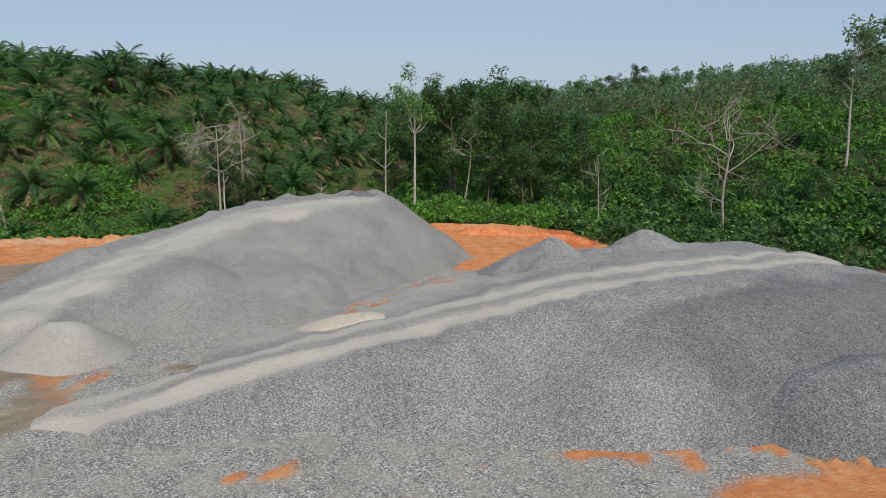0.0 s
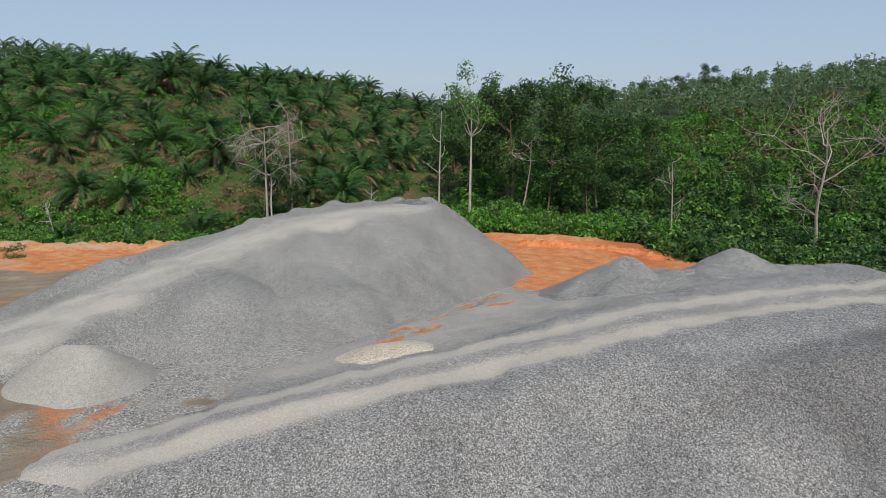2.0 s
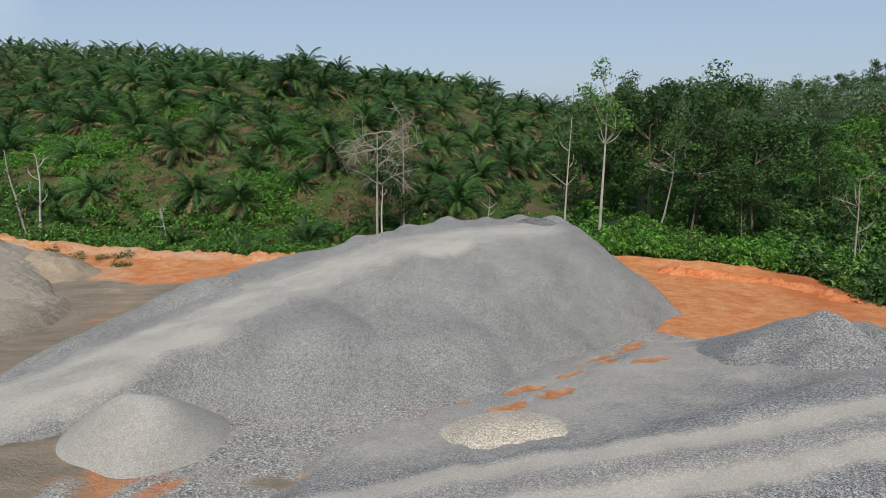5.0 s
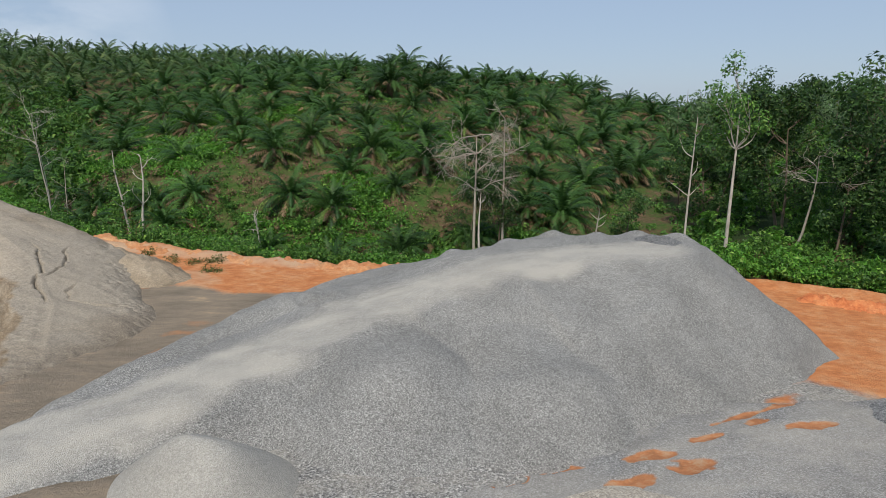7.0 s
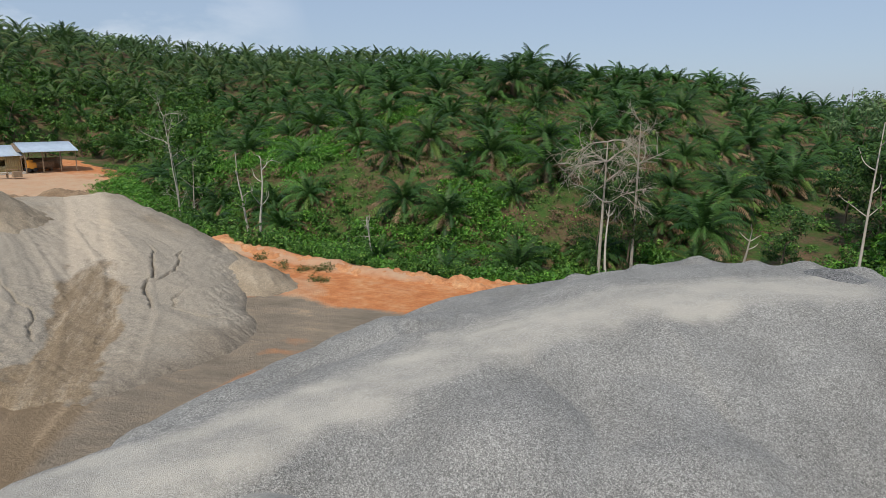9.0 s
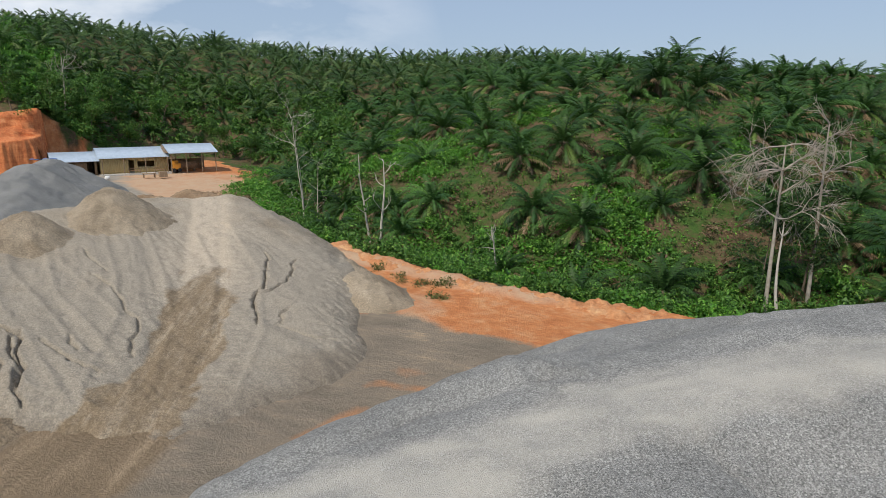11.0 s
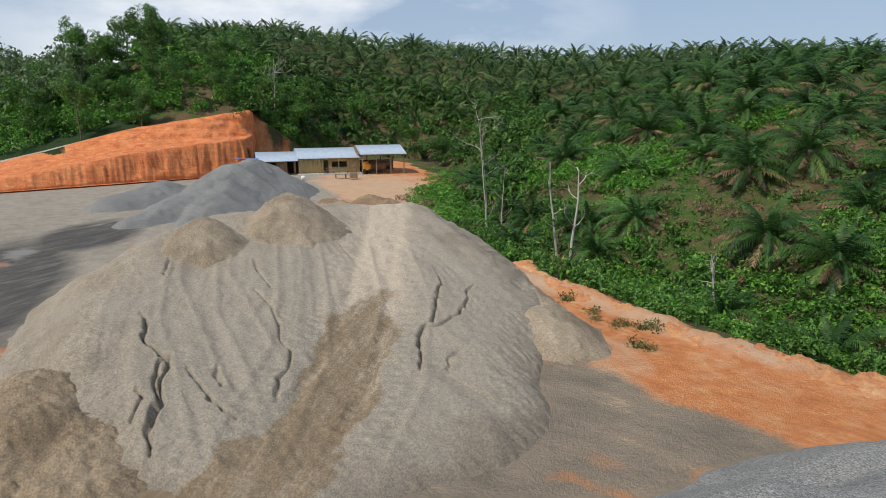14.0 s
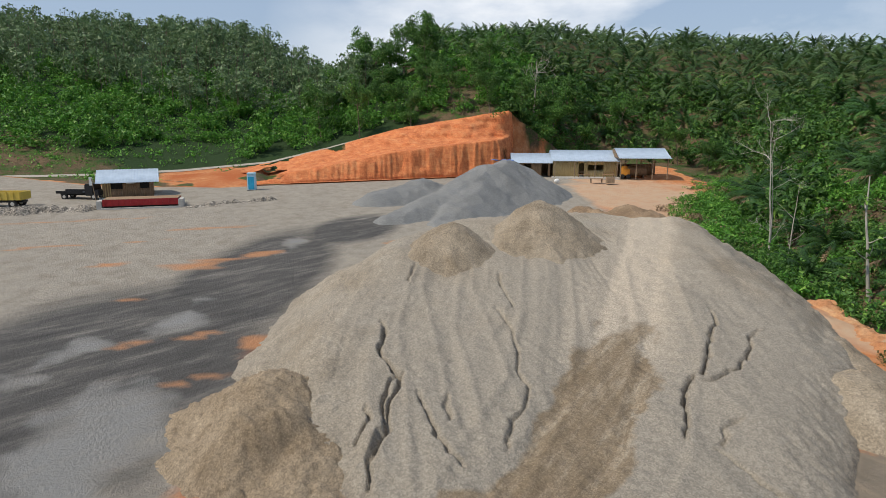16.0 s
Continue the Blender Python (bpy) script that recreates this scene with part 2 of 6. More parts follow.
    col = blend(t, mask(t, "bare", streak.outputs["Fac"], 0.35, 1.1, 1.2), col, (0.265, 0.258, 0.245))
    col = blend(t, mask(t, "stone", patchy.outputs["Fac"], 0.2, 0.75, 1.2), col, stone)
    col = blend(t, mask(t, "rust", streak.outputs["Fac"], 0.2, 0.95, 1.3), col, (0.5, 0.24, 0.115))
    t.links.new(col, b.inputs["Base Color"])
    face = noise_tex(t, 1.3, 10.0, 0.75, (1, 1, 0.25))
    both = t.nodes.new("ShaderNodeMath")
    both.operation = "MULTIPLY_ADD"
    t.links.new(face.outputs["Fac"], both.inputs[0])
    t.links.new(mask(t, "deep"), both.inputs[1])
    t.links.new(fine.outputs["Fac"], both.inputs[2])
    bump(t, b, both.outputs[0], 0.7, 0.3)
    return m


GROUND = ground_mat()


def soil_mat(name, dark, mid_, light):
    m, t, b = start_mat(name, 0.95)
    n1 = noise_tex(t, 0.8, 10.0, 0.75)
    n2 = noise_tex(t, 4.5, 10.0, 0.75, (1, 1, 0.12))
    n3 = noise_tex(t, 1.2, 8.0, 0.7, (0.5, 0.5, 2.5))
    col = ramp_of(t, n1.outputs["Fac"], [(0.3, dark), (0.5, mid_), (0.72, light)])
    col = blend(t, 0.45, col, ramp_of(t, n2.outputs["Fac"], [(0.35, 0.25), (0.65, 0.75)]), "OVERLAY")
    col = blend(t, 0.4, col, ramp_of(t, n3.outputs["Fac"], [(0.35, 0.25), (0.65, 0.75)]), "OVERLAY")
    t.links.new(col, b.inputs["Base Color"])
    bump(t, b, n2.outputs["Fac"], 0.8, 0.25)
    return m


BANK_SOIL = soil_mat("bank_soil", (0.5, 0.132, 0.047), (0.65, 0.215, 0.08), (0.73, 0.33, 0.145))
CLOD_SOIL = soil_mat("clod_soil", (0.5, 0.2, 0.085), (0.58, 0.28, 0.13), (0.64, 0.4, 0.22))


def leaf_mat(name, dark, light, tip=None, through=0.27):
    m, t, b = start_mat(name, 0.55)
    b.inputs["Specular IOR Level"].default_value = 0.3
    g = t.nodes.new("ShaderNodeNewGeometry")
    o = t.nodes.new("ShaderNodeObjectInfo")
    col = ramp_of(t, g.outputs["Random Per Island"], [(0.0, dark), (0.8, light), (1.0, tip or light)])
    shade = ramp_of(t, o.outputs["Random"], [(0.0, 0.36), (1.0, 0.62)])
    col = blend(t, 0.8, col, shade, "OVERLAY")
    patch = noise_tex(t, 0.16, 3.0)
    col = blend(t, 0.6, col, ramp_of(t, patch.outputs["Fac"], [(0.3, 0.3), (0.7, 0.7)]), "OVERLAY")
    # shaded gaps between small leaflets, put into the leaf colour as noise
    leaflet_gaps = noise_tex(t, 7.0, 3.0, 0.7)
    col = blend(t, 0.75, col, ramp_of(t, leaflet_gaps.outputs["Fac"], [(0.36, 0.12), (0.5, 0.5), (0.66, 0.86)]), "OVERLAY")
    t.links.new(col, b.inputs["Base Color"])
    tr = t.nodes.new("ShaderNodeBsdfTranslucent")
    t.links.new(col, tr.inputs["Color"])
    mx = t.nodes.new("ShaderNodeMixShader")
    mx.inputs[0].default_value = through
    t.links.new(b.outputs[0], mx.inputs[1])
    t.links.new(tr.outputs[0], mx.inputs[2])
    t.links.new(mx.outputs[0], t.nodes["Material Output"].inputs["Surface"])
    return m


PALM_LEAF = leaf_mat("palm_frond", (0.02, 0.062, 0.016), (0.066, 0.145, 0.03), (0.15, 0.23, 0.05))
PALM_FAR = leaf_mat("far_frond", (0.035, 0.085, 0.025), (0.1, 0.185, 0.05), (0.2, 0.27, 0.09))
PALM_DRY = leaf_mat("dry_frond", (0.13, 0.085, 0.048), (0.29, 0.2, 0.115), through=0.25)
LEAF_DARK = leaf_mat("dark_leaf", (0.02, 0.058, 0.016), (0.06, 0.133, 0.03), (0.14, 0.235, 0.052))
LEAF_BUSH = leaf_mat("bush_leaf", (0.036, 0.105, 0.018), (0.096, 0.215, 0.036), (0.19, 0.32, 0.062))
LEAF_BRIGHT = leaf_mat("creeper_leaf", (0.055, 0.175, 0.02), (0.12, 0.305, 0.036), (0.24, 0.41, 0.07))
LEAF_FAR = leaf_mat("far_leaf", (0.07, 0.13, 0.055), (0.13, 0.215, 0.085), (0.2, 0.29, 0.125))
# far western hill: aerial haze is put into this paler, greyer leaf colour
LEAF_HILL_HAZED = leaf_mat("hazed_hill_leaf", (0.09, 0.155, 0.066), (0.17, 0.255, 0.105), (0.26, 0.33, 0.16))
LEAF_OLIVE = leaf_mat("olive_leaf", (0.08, 0.11, 0.03), (0.17, 0.19, 0.06), (0.26, 0.2, 0.09))


def plain_mat(name, a, b_, scale, rough=0.8, metal=0.0, squash=None, relief=0.3, depth=0.02):
    m, t, b = start_mat(name, rough)
    b.inputs["Metallic"].default_value = metal
    n = noise_tex(t, scale, 7.0, 0.65, squash)
    t.links.new(ramp_of(t, n.outputs["Fac"], [(0.3, a), (0.7, b_)]), b.inputs["Base Color"])
    bump(t, b, n.outputs["Fac"], relief, depth)
    return m


BARK_GREY = plain_mat("pale_bark", (0.3, 0.27, 0.23), (0.55, 0.51, 0.45), 5.0, squash=(1, 1, 0.3))
BARK_BROWN = plain_mat("brown_bark", (0.1, 0.075, 0.055), (0.22, 0.17, 0.12), 5.0, squash=(1, 1, 0.3))
TWIG = plain_mat("dead_twig", (0.3, 0.26, 0.21), (0.47, 0.42, 0.36), 4.0)
ROOF_STEEL = plain_mat("roof_steel", (0.4, 0.48, 0.57), (0.52, 0.6, 0.69), 1.5, 0.5, 0.2)
PLANK = plain_mat("weathered_plank", (0.2, 0.12, 0.07), (0.36, 0.24, 0.14), 3.0, squash=(4, 4, 0.5))
PLANK_YELLOW = plain_mat("yellow_plank", (0.42, 0.3, 0.13), (0.56, 0.43, 0.22), 3.0, squash=(4, 4, 0.5))
TIMBER = plain_mat("timber_post", (0.2, 0.14, 0.09), (0.36, 0.27, 0.18), 5.0)
CONCRETE = plain_mat("concrete", (0.42, 0.4, 0.36), (0.58, 0.55, 0.5), 3.0)
ROAD_GRAVEL = plain_mat("road_gravel", (0.33, 0.29, 0.24), (0.45, 0.4, 0.34), 1.5)
# near-black that stands for the shade inside openings
SHADE_BLACK = plain_mat("opening_shade", (0.012, 0.011, 0.01), (0.03, 0.027, 0.024), 3.0)
RED_PAINT = plain_mat("red_paint", (0.3, 0.02, 0.025), (0.42, 0.04, 0.04), 2.0, 0.5)
BLUE_PLASTIC = plain_mat("blue_plastic", (0.02, 0.3, 0.5), (0.04, 0.38, 0.6), 2.0, 0.4)
BLUE_PALE = plain_mat("pale_blue_plastic", (0.4, 0.62, 0.72), (0.5, 0.7, 0.8), 2.0, 0.4)
YELLOW_PAINT = plain_mat("yellow_paint", (0.5, 0.36, 0.06), (0.62, 0.46, 0.1), 2.0, 0.5)
ORANGE_PAINT = plain_mat("orange_paint", (0.55, 0.22, 0.03), (0.68, 0.32, 0.05), 2.0, 0.6)
BLACK_PAINT = plain_mat("black_paint", (0.015, 0.016, 0.018), (0.03, 0.03, 0.032), 2.0, 0.4)
RUBBER = plain_mat("rubber", (0.02, 0.02, 0.02), (0.04, 0.04, 0.04), 6.0, 0.9)
WHITE_CLOTH = plain_mat("white_cloth", (0.65, 0.65, 0.63), (0.8, 0.8, 0.78), 3.0)
BLUE_SHEET = plain_mat("blue_sheet", (0.05, 0.1, 0.3), (0.15, 0.25, 0.5), 3.0)

# ---- tools ----
def smooth(a, b, x):
    t = np.clip((x - a) / (b - a), 0, 1)
    return t * t * (3 - 2 * t)


def cell(ix, iy, seed):
    n = (ix.astype(np.int64) * 374761393 + iy.astype(np.int64) * 668265263 + seed * 144269504) & 0xFFFFFFFF
    n = ((n ^ (n >> 13)) * 1274126177) & 0xFFFFFFFF
    return ((n ^ (n >> 16)) & 0xFFFF) / 32767.5 - 1


def wave(x, y, seed=0):
    ix, iy = np.floor(x), np.floor(y)
    fx, fy = x - ix, y - iy
    fx, fy = fx * fx * (3 - 2 * fx), fy * fy * (3 - 2 * fy)
    a = cell(ix, iy, seed) * (1 - fx) + cell(ix + 1, iy, seed) * fx
    b = cell(ix, iy + 1, seed) * (1 - fx) + cell(ix + 1, iy + 1, seed) * fx
    return a * (1 - fy) + b * fy


def fbm(x, y, size, octaves=4, seed=0):
    out, amp = 0.0, 1.0
    for k in range(octaves):
        out = out + amp * wave(x / size + 17.3 * k, y / size - 9.1 * k, seed + k)
        size, amp = size / 2.03, amp * 0.5
    return out


def line(x, y, pts):
    """Distance to a polyline, and the points' further columns at the nearest place, with the share of the way along."""
    pts = np.array(pts, float)
    best = np.full(np.shape(x), 1e9)
    extra = np.zeros(np.shape(x) + (pts.shape[1] - 1,))
    for k, (p, q) in enumerate(zip(pts[:-1], pts[1:])):
        vx, vy = q[0] - p[0], q[1] - p[1]
        s = np.clip(((x - p[0]) * vx + (y - p[1]) * vy) / (vx * vx + vy * vy + 1e-9), 0, 1)
        d = np.hypot(x - p[0] - s * vx, y - p[1] - s * vy)
        near = d < best
        best = np.where(near, d, best)
        for c in range(2, pts.shape[1]):
            extra[..., c - 2] = np.where(near, p[c] + s * (q[c] - p[c]), extra[..., c - 2])
        extra[..., -1] = np.where(near, (k + s) / (len(pts) - 1), extra[..., -1])
    return best, extra


def outside(x, y, pts):
    """Signed distance to a polygon, negative inside."""
    d, _ = line(x, y, list(pts) + [pts[0]])
    inside = np.zeros(np.shape(x), bool)
    for (x0, y0), (x1, y1) in zip(pts, list(pts[1:]) + [pts[0]]):
        cross = (y0 > y) != (y1 > y)
        inside ^= cross & (x < (x1 - x0) * (y - y0) / (y1 - y0 + 1e-12) + x0)
    return np.where(inside, -d, d)


def blob(x, y, cx, cy, rx, ry, turn=0.0):
    """1 in the middle of an ellipse, 0.5 on its rim, falling off outside."""
    c, s = math.cos(radians(turn)), math.sin(radians(turn))
    u, v = ((x - cx) * c + (y - cy) * s) / rx, (-(x - cx) * s + (y - cy) * c) / ry
    return np.clip(1 - 0.5 * np.hypot(u, v), 0, 1)


def mesh_of(name, verts, faces, materials=(), flat=False):
    """A mesh from arrays: faces are rows of three or four."""
    me = bpy.data.meshes.new(name)
    verts, faces = np.asarray(verts, np.float32), np.asarray(faces, np.int32)
    n, k = faces.shape
    me.vertices.add(len(verts))
    me.vertices.foreach_set("co", verts.ravel())
    me.loops.add(n * k)
    me.loops.foreach_set("vertex_index", faces.ravel())
    me.polygons.add(n)
    me.polygons.foreach_set("loop_start", np.arange(0, n * k, k, dtype=np.int32))
    if not flat:
        me.polygons.foreach_set("use_smooth", np.ones(n, bool))
    for m in materials:
        me.materials.append(m)
    me.update(calc_edges=True)
    return me


def store(me, **masks):
    for key, values in masks.items():
        a = me.attributes.new(key, "FLOAT", "POINT")
        a.data.foreach_set("value", np.asarray(values, np.float32).ravel())


def grid_faces(nx, ny, keep=None):
    i = np.arange(nx * ny).reshape(ny, nx)
    f = np.stack([i[:-1, :-1], i[:-1, 1:], i[1:, 1:], i[1:, :-1]], -1).reshape(-1, 4)
    return f if keep is None else f[keep.ravel()[f].any(1)]


def compact(verts, faces, masks):
    used = np.unique(faces)
    back = np.zeros(len(verts), int)
    back[used] = np.arange(len(used))
    return verts[used], back[faces], {k: v.ravel()[used] for k, v in masks.items()}


# ---- the land ----
YARD = [(42, -70), (42, 30), (33, 47), (22, 51.5), (18.5, 54), (18, 60.5), (12, 62.5), (5, 63), (-6, 61.5), (-16, 58.5), (-24, 56.3), (-30, 55.6),
        (-37, 55.8), (-46, 56.0), (-57, 58.6), (-71, 64.5), (-88, 79.5), (-112, 87), (-114, 62), (-102.5, 57), (-100.5, 41), (-98.5, 28), (-97, 19),
        (-100, 5), (-120, -20), (-100, -70)]
# around the place, by degrees west of north: ridge height, way up to it, height of the cut bank
AROUND = [(-180, 8, 150, 0), (-120, 9, 150, 0), (-85, 13, 140, 0), (-65, 17, 140, 0), (-50, 21, 150, 0), (-38, 19.5, 180, 0), (-25, 16, 190, 0),
          (-12, 12.3, 140, 0), (-6, 13.8, 105, 0), (0, 16.3, 82, 0), (8, 16.2, 64, 0), (20, 18.9, 62, 0), (30, 22.0, 66, 0), (40, 26.2, 84, 0), (50, 27.4, 75, 0), (58, 28.3, 58, 0),
          (66, 30.4, 62, 0), (72, 29.6, 62, 1), (79, 29, 62, 1), (85, 19.5, 80, 1), (89, 21.5, 125, 1), (95, 36, 150, 1), (110, 36, 150, 1),
          (125, 25, 150, 0), (180, 8, 150, 0)]


def yard_z(x, y):
    return -0.1 - 0.033 * np.clip(x, -116, 45)


ROAD = [(60, 112, 13.4), (66, 108, 13.2), (72, 104, 12.3), (78, 103, 10.6), (82, 103, 9.4), (88, 102, 6.6), (93, 101, 4.6), (100, 102, 3.6), (106, 103, 3.3), (125, 112, 3.2)]


def road_at(th):
    """Distance and height of the road by degrees west of north."""
    col = np.array(ROAD, float).T
    return np.interp(th, col[0], col[1]), np.interp(th, col[0], col[2])


def land(x, y):
    x, y = np.asarray(x, float), np.asarray(y, float)
    d = outside(x, y, YARD)
    out = np.maximum(d, 0)
    th = np.degrees(np.arctan2(-(x + 16), y - 29))
    col = np.array(AROUND, float).T
    top, run, cut = (np.interp(th, col[0], c) for c in col[1:])
    z0 = yard_z(x, y)
    # the road cut into the western slope: a scarp, a bench, the road, then the hill
    rr, way = np.hypot(x + 16, y - 29), road_at(th)
    ragged = out + 0.3 * fbm(x, y, 1.6, 3, 5) * smooth(0, 1, out)
    share = ragged / (ragged + np.maximum(way[0] - 1.9 - rr, 0.02))
    steep = smooth(99, 90, th)
    climb = steep * (0.56 * smooth(0, 0.13, share) + 0.44 * smooth(0.35, 0.97, share + 0.06 * fbm(x, y, 4, 3, 6))) + (1 - steep) * smooth(0, 1, share)
    road_z = z0 + (way[1] - z0) * climb
    begin = 6.0
    up = np.where(cut > 0, np.maximum(rr - way[0] - 1.9, 0) + 6.0, out)
    u = np.clip((up - begin) / run, 0, 1)
    gully = smooth(-25, 0, th) * smooth(60, 46, th)
    base = z0 + cut * (road_z - z0) * smooth(0, 0.5, out)
    z = base + (top - base) * u * (1.6 - 0.6 * u) - 2.0 * gully * np.exp(-((out - 7) / 4.5) ** 2)
    z = z - 0.07 * np.maximum(out - begin - run, 0)
    z = z + smooth(3, 14, out - 22 * cut) * fbm(x, y, 14, 4, 2) * 0.8
    lip = np.exp(-((d + 0.6) / 0.7) ** 2) * smooth(-64, -44, x) * smooth(25, 12, x) * smooth(40, 50, y)
    z = z + lip * (0.28 + 0.28 * fbm(x, y, 2.0, 3, 9))
    far = np.hypot(x, y)
    z = np.where(far > 420, z + (2 - z) * smooth(420, 900, far), z)
    return z + 0.05 * fbm(x, y, 4, 3, 3) * smooth(2, -2, d)


# where wheels carry damp sand out over the yard
DAMP_LANE = [(-33, 33), (-30, 28.5), (-28.5, 25), (-26, 20), (-20, 15), (-16, 18), (-22, 25), (-26, 31.5), (-29, 36)]


def ground_masks(x, y):
    d = outside(x, y, YARD)
    n = fbm(x, y, 7, 4, 21)
    soil = smooth(1.2, -0.6, d + 0.8 * fbm(x, y, 2.5, 3, 31))
    th = np.degrees(np.arctan2(-(x + 16), y - 29))
    short = road_at(th)[0] - np.hypot(x + 16, y - 29)
    turf = smooth(84, 88, th) * smooth(0.0, 0.35, fbm(x, y, 6, 3, 25) + 0.35 * smooth(8, 3, short) - 0.1)
    bank = smooth(69.5, 72.5, th + 1.2 * n) * smooth(104, 99, th + n) * smooth(-1, 1, short - 1.5) * (1 - 0.9 * turf)
    soil = np.maximum(soil, bank)
    deep = np.maximum(bank * 0.55 + 0.35 * bank * fbm(x, y, 4, 2, 8), blob(x, y, 16.5, 57, 2.2, 5) * 0.9)
    west = smooth(-40, -52, x + 3 * n) * smooth(58, 50, y - 0.25 * (-60 - x) + 3 * n)
    yard = np.maximum(west, smooth(0.35, 0.65, blob(x, y, -40, 17, 13, 9, 0))) * smooth(0.5, -1.5, d)
    gap = [(-70, 24), (-20, 25), (-12.6, 25.5), (-14.0, 21.5), (-13.5, 14), (-6, 14), (6, 15.6), (9.5, 17.6), (13.5, 19.8), (18, 20.4), (30, 24), (34, 40), (24, 51), (13, 47), (8, 44.5), (4, 45.5), (-1, 44),
           (-14, 36), (-17, 31), (-14.5, 27.8)]
    stone = smooth(0.8, -0.8, outside(x, y, gap[1:]) + 1.3 * n)
    pud = np.zeros_like(x)
    for cx, cy, rx, ry, turn in ((-10.7, 28.2, 1.4, 0.45, 20), (-8.8, 34.2, 0.9, 0.35, 30), (-7.6, 34.9, 0.9, 0.4, 30), (0.3, 42.7, 1.3, 0.45, 40),
                                 (2.5, 42.8, 1.5, 0.5, 45), (3.0, 39.5, 1.2, 0.4, 20), (-2.2, 37.6, 1.3, 0.4, 20), (0.6, 37.8, 0.9, 0.3, 20), (-1.2, 36.2, 1.0, 0.35, 20),
                                 (7.2, 20.45, 3.0, 0.75, 10), (8.7, 19.3, 1.0, 0.5, 5), (11.8, 20.0, 2.2, 0.7, 6), (-6.3, 19.6, 1.3, 0.55, 10), (1.0, 19.6, 0.6, 0.2, 0),
                                 (-2.6, 43.0, 1.2, 0.3, 40), (5.2, 41.2, 1.4, 0.4, 30)):
        pud = np.maximum(pud, blob(x, y, cx, cy, 0.85 * rx, 0.72 * ry, turn))
    for cx, cy, rx, ry, turn in ((-17.2, 27.2, 2.8, 2.4, 0), (-15.6, 25.4, 1.8, 1.8, 40), (-18.3, 28.9, 2.2, 1.4, 20)):
        pud = np.maximum(pud, blob(x, y, cx, cy, rx, ry, turn))
    stone = stone * (1 - 1.15 * smooth(0.35, 0.8, pud + 0.4 * fbm(x, y, 0.9, 4, 41)))
    mud = np.maximum.reduce([blob(x, y, -22, 22, 11, 8, 10), blob(x, y, -23, 25, 8, 5.5, 20), blob(x, y, -26, 34, 5.5, 9, -8), blob(x, y, -25, 41, 4, 5, 0), blob(x, y, -26.5, 44.5, 4.2, 3.6, 20), blob(x, y, -30.5, 28, 4.5, 4, 0), blob(x, y, -19, 28.8, 4, 3, 0), blob(x, y, -24.5, 46.5, 4.5, 2.2, 20), blob(x, y, -29, 45.5, 4.2, 3.0, 0), blob(x, y, -10.7, 28.2, 2.2, 1.2, 20), blob(x, y, -8.2, 34.5, 2.4, 1.2, 30)])
    mud = smooth(0.4, 0.75, mud)
    tar = np.maximum.reduce([blob(x, y, -56, 25.5, 16, 5.0, -14), blob(x, y, -43, 19.5, 14, 8.5, -10), blob(x, y, -70, 33, 7, 4, -25)])
    bare = np.maximum.reduce([blob(x, y, -49.3, 22.6, 3.4, 1.3, -16), blob(x, y, -65, 28, 3.4, 1.1, -14), blob(x, y, -37.6, 22, 5, 3.2, -10), blob(x, y, -44, 18, 4, 1.5, -14)])
    tar = smooth(0.35, 0.8, tar) * (1 - 0.55 * smooth(0.35, 0.85, bare + 0.3 * fbm(x, y, 2.2, 4, 22)))
    bare = smooth(0.35, 0.85, bare + 0.3 * fbm(x, y, 2.2, 4, 22))
    rust = np.zeros_like(x)
    for cx, cy, rx, ry, turn in ((-25.4, 42.4, 0.9, 0.5, 10), (-25.2, 40.8, 0.6, 0.3, 10), (-23.8, 41.4, 1.2, 0.3, 20), (-24.2, 37.2, 0.4, 1.4, 0), (-60, 21.9, 1.3, 2.2, 12), (-62, 25.8, 0.7, 1.3, 12), (-45, 26.6, 0.9, 1.0, 12), (-64.3, 36.3, 0.5, 1.6, 20), (-41.5, 24.2, 0.4, 1.2, 14), (-45.9, 20.9, 0.35, 0.9, 14),
                                 (-46.3, 23.7, 0.3, 0.9, 14), (-52.8, 19, 0.5, 1.2, 12), (-67.8, 17, 0.4, 3, 10), (-60.9, 16.5, 0.5, 1.6, 12), (-77, 8, 0.45, 6, 6), (-67, 11, 0.4, 4, 8), (-72, 22, 0.4, 4, 10)):
        rust = np.maximum(rust, blob(x, y, cx, cy, rx, ry, turn))
    rust = 0.85 * smooth(0.3, 0.75, rust + 0.25 * fbm(x * 2.2, y * 0.6, 1.6, 4, 45))
    pale = np.maximum.reduce([1.3 * blob(x, y, -85, 66, 19, 11, 20), 0.55 * blob(x, y, -25, 53, 8, 1.6, 8), 0.7 * blob(x, y, -29, 47.5, 3, 2, 0), blob(x, y, -30, 50, 4, 3, 0) * 0.6, blob(x, y, -36, 54.6, 9, 1.2, 0), blob(x, y, -26, 55.2, 8, 0.9, 0) * 0.9])
    return dict(soil=soil, deep=deep, lush=smooth(8, 18, d) * np.maximum(smooth(78, 82, th), smooth(-16, -24, th)), pale=0.7 * smooth(0.3, 0.9, pale + 0.25 * n), yard=yard, stone=stone, mud=mud, damp=smooth(0.7, -0.5, outside(x, y, DAMP_LANE)), tar=tar, rust=rust, bare=bare)


def spread(lo, hi, step, far):
    core = list(np.arange(lo, hi, step))
    left, right, s = [lo], [hi], step
    while right[-1] < far:
        s *= 1.13
        left.append(left[-1] - s)
        right.append(right[-1] + s)
    return np.array(left[:0:-1] + core + right)


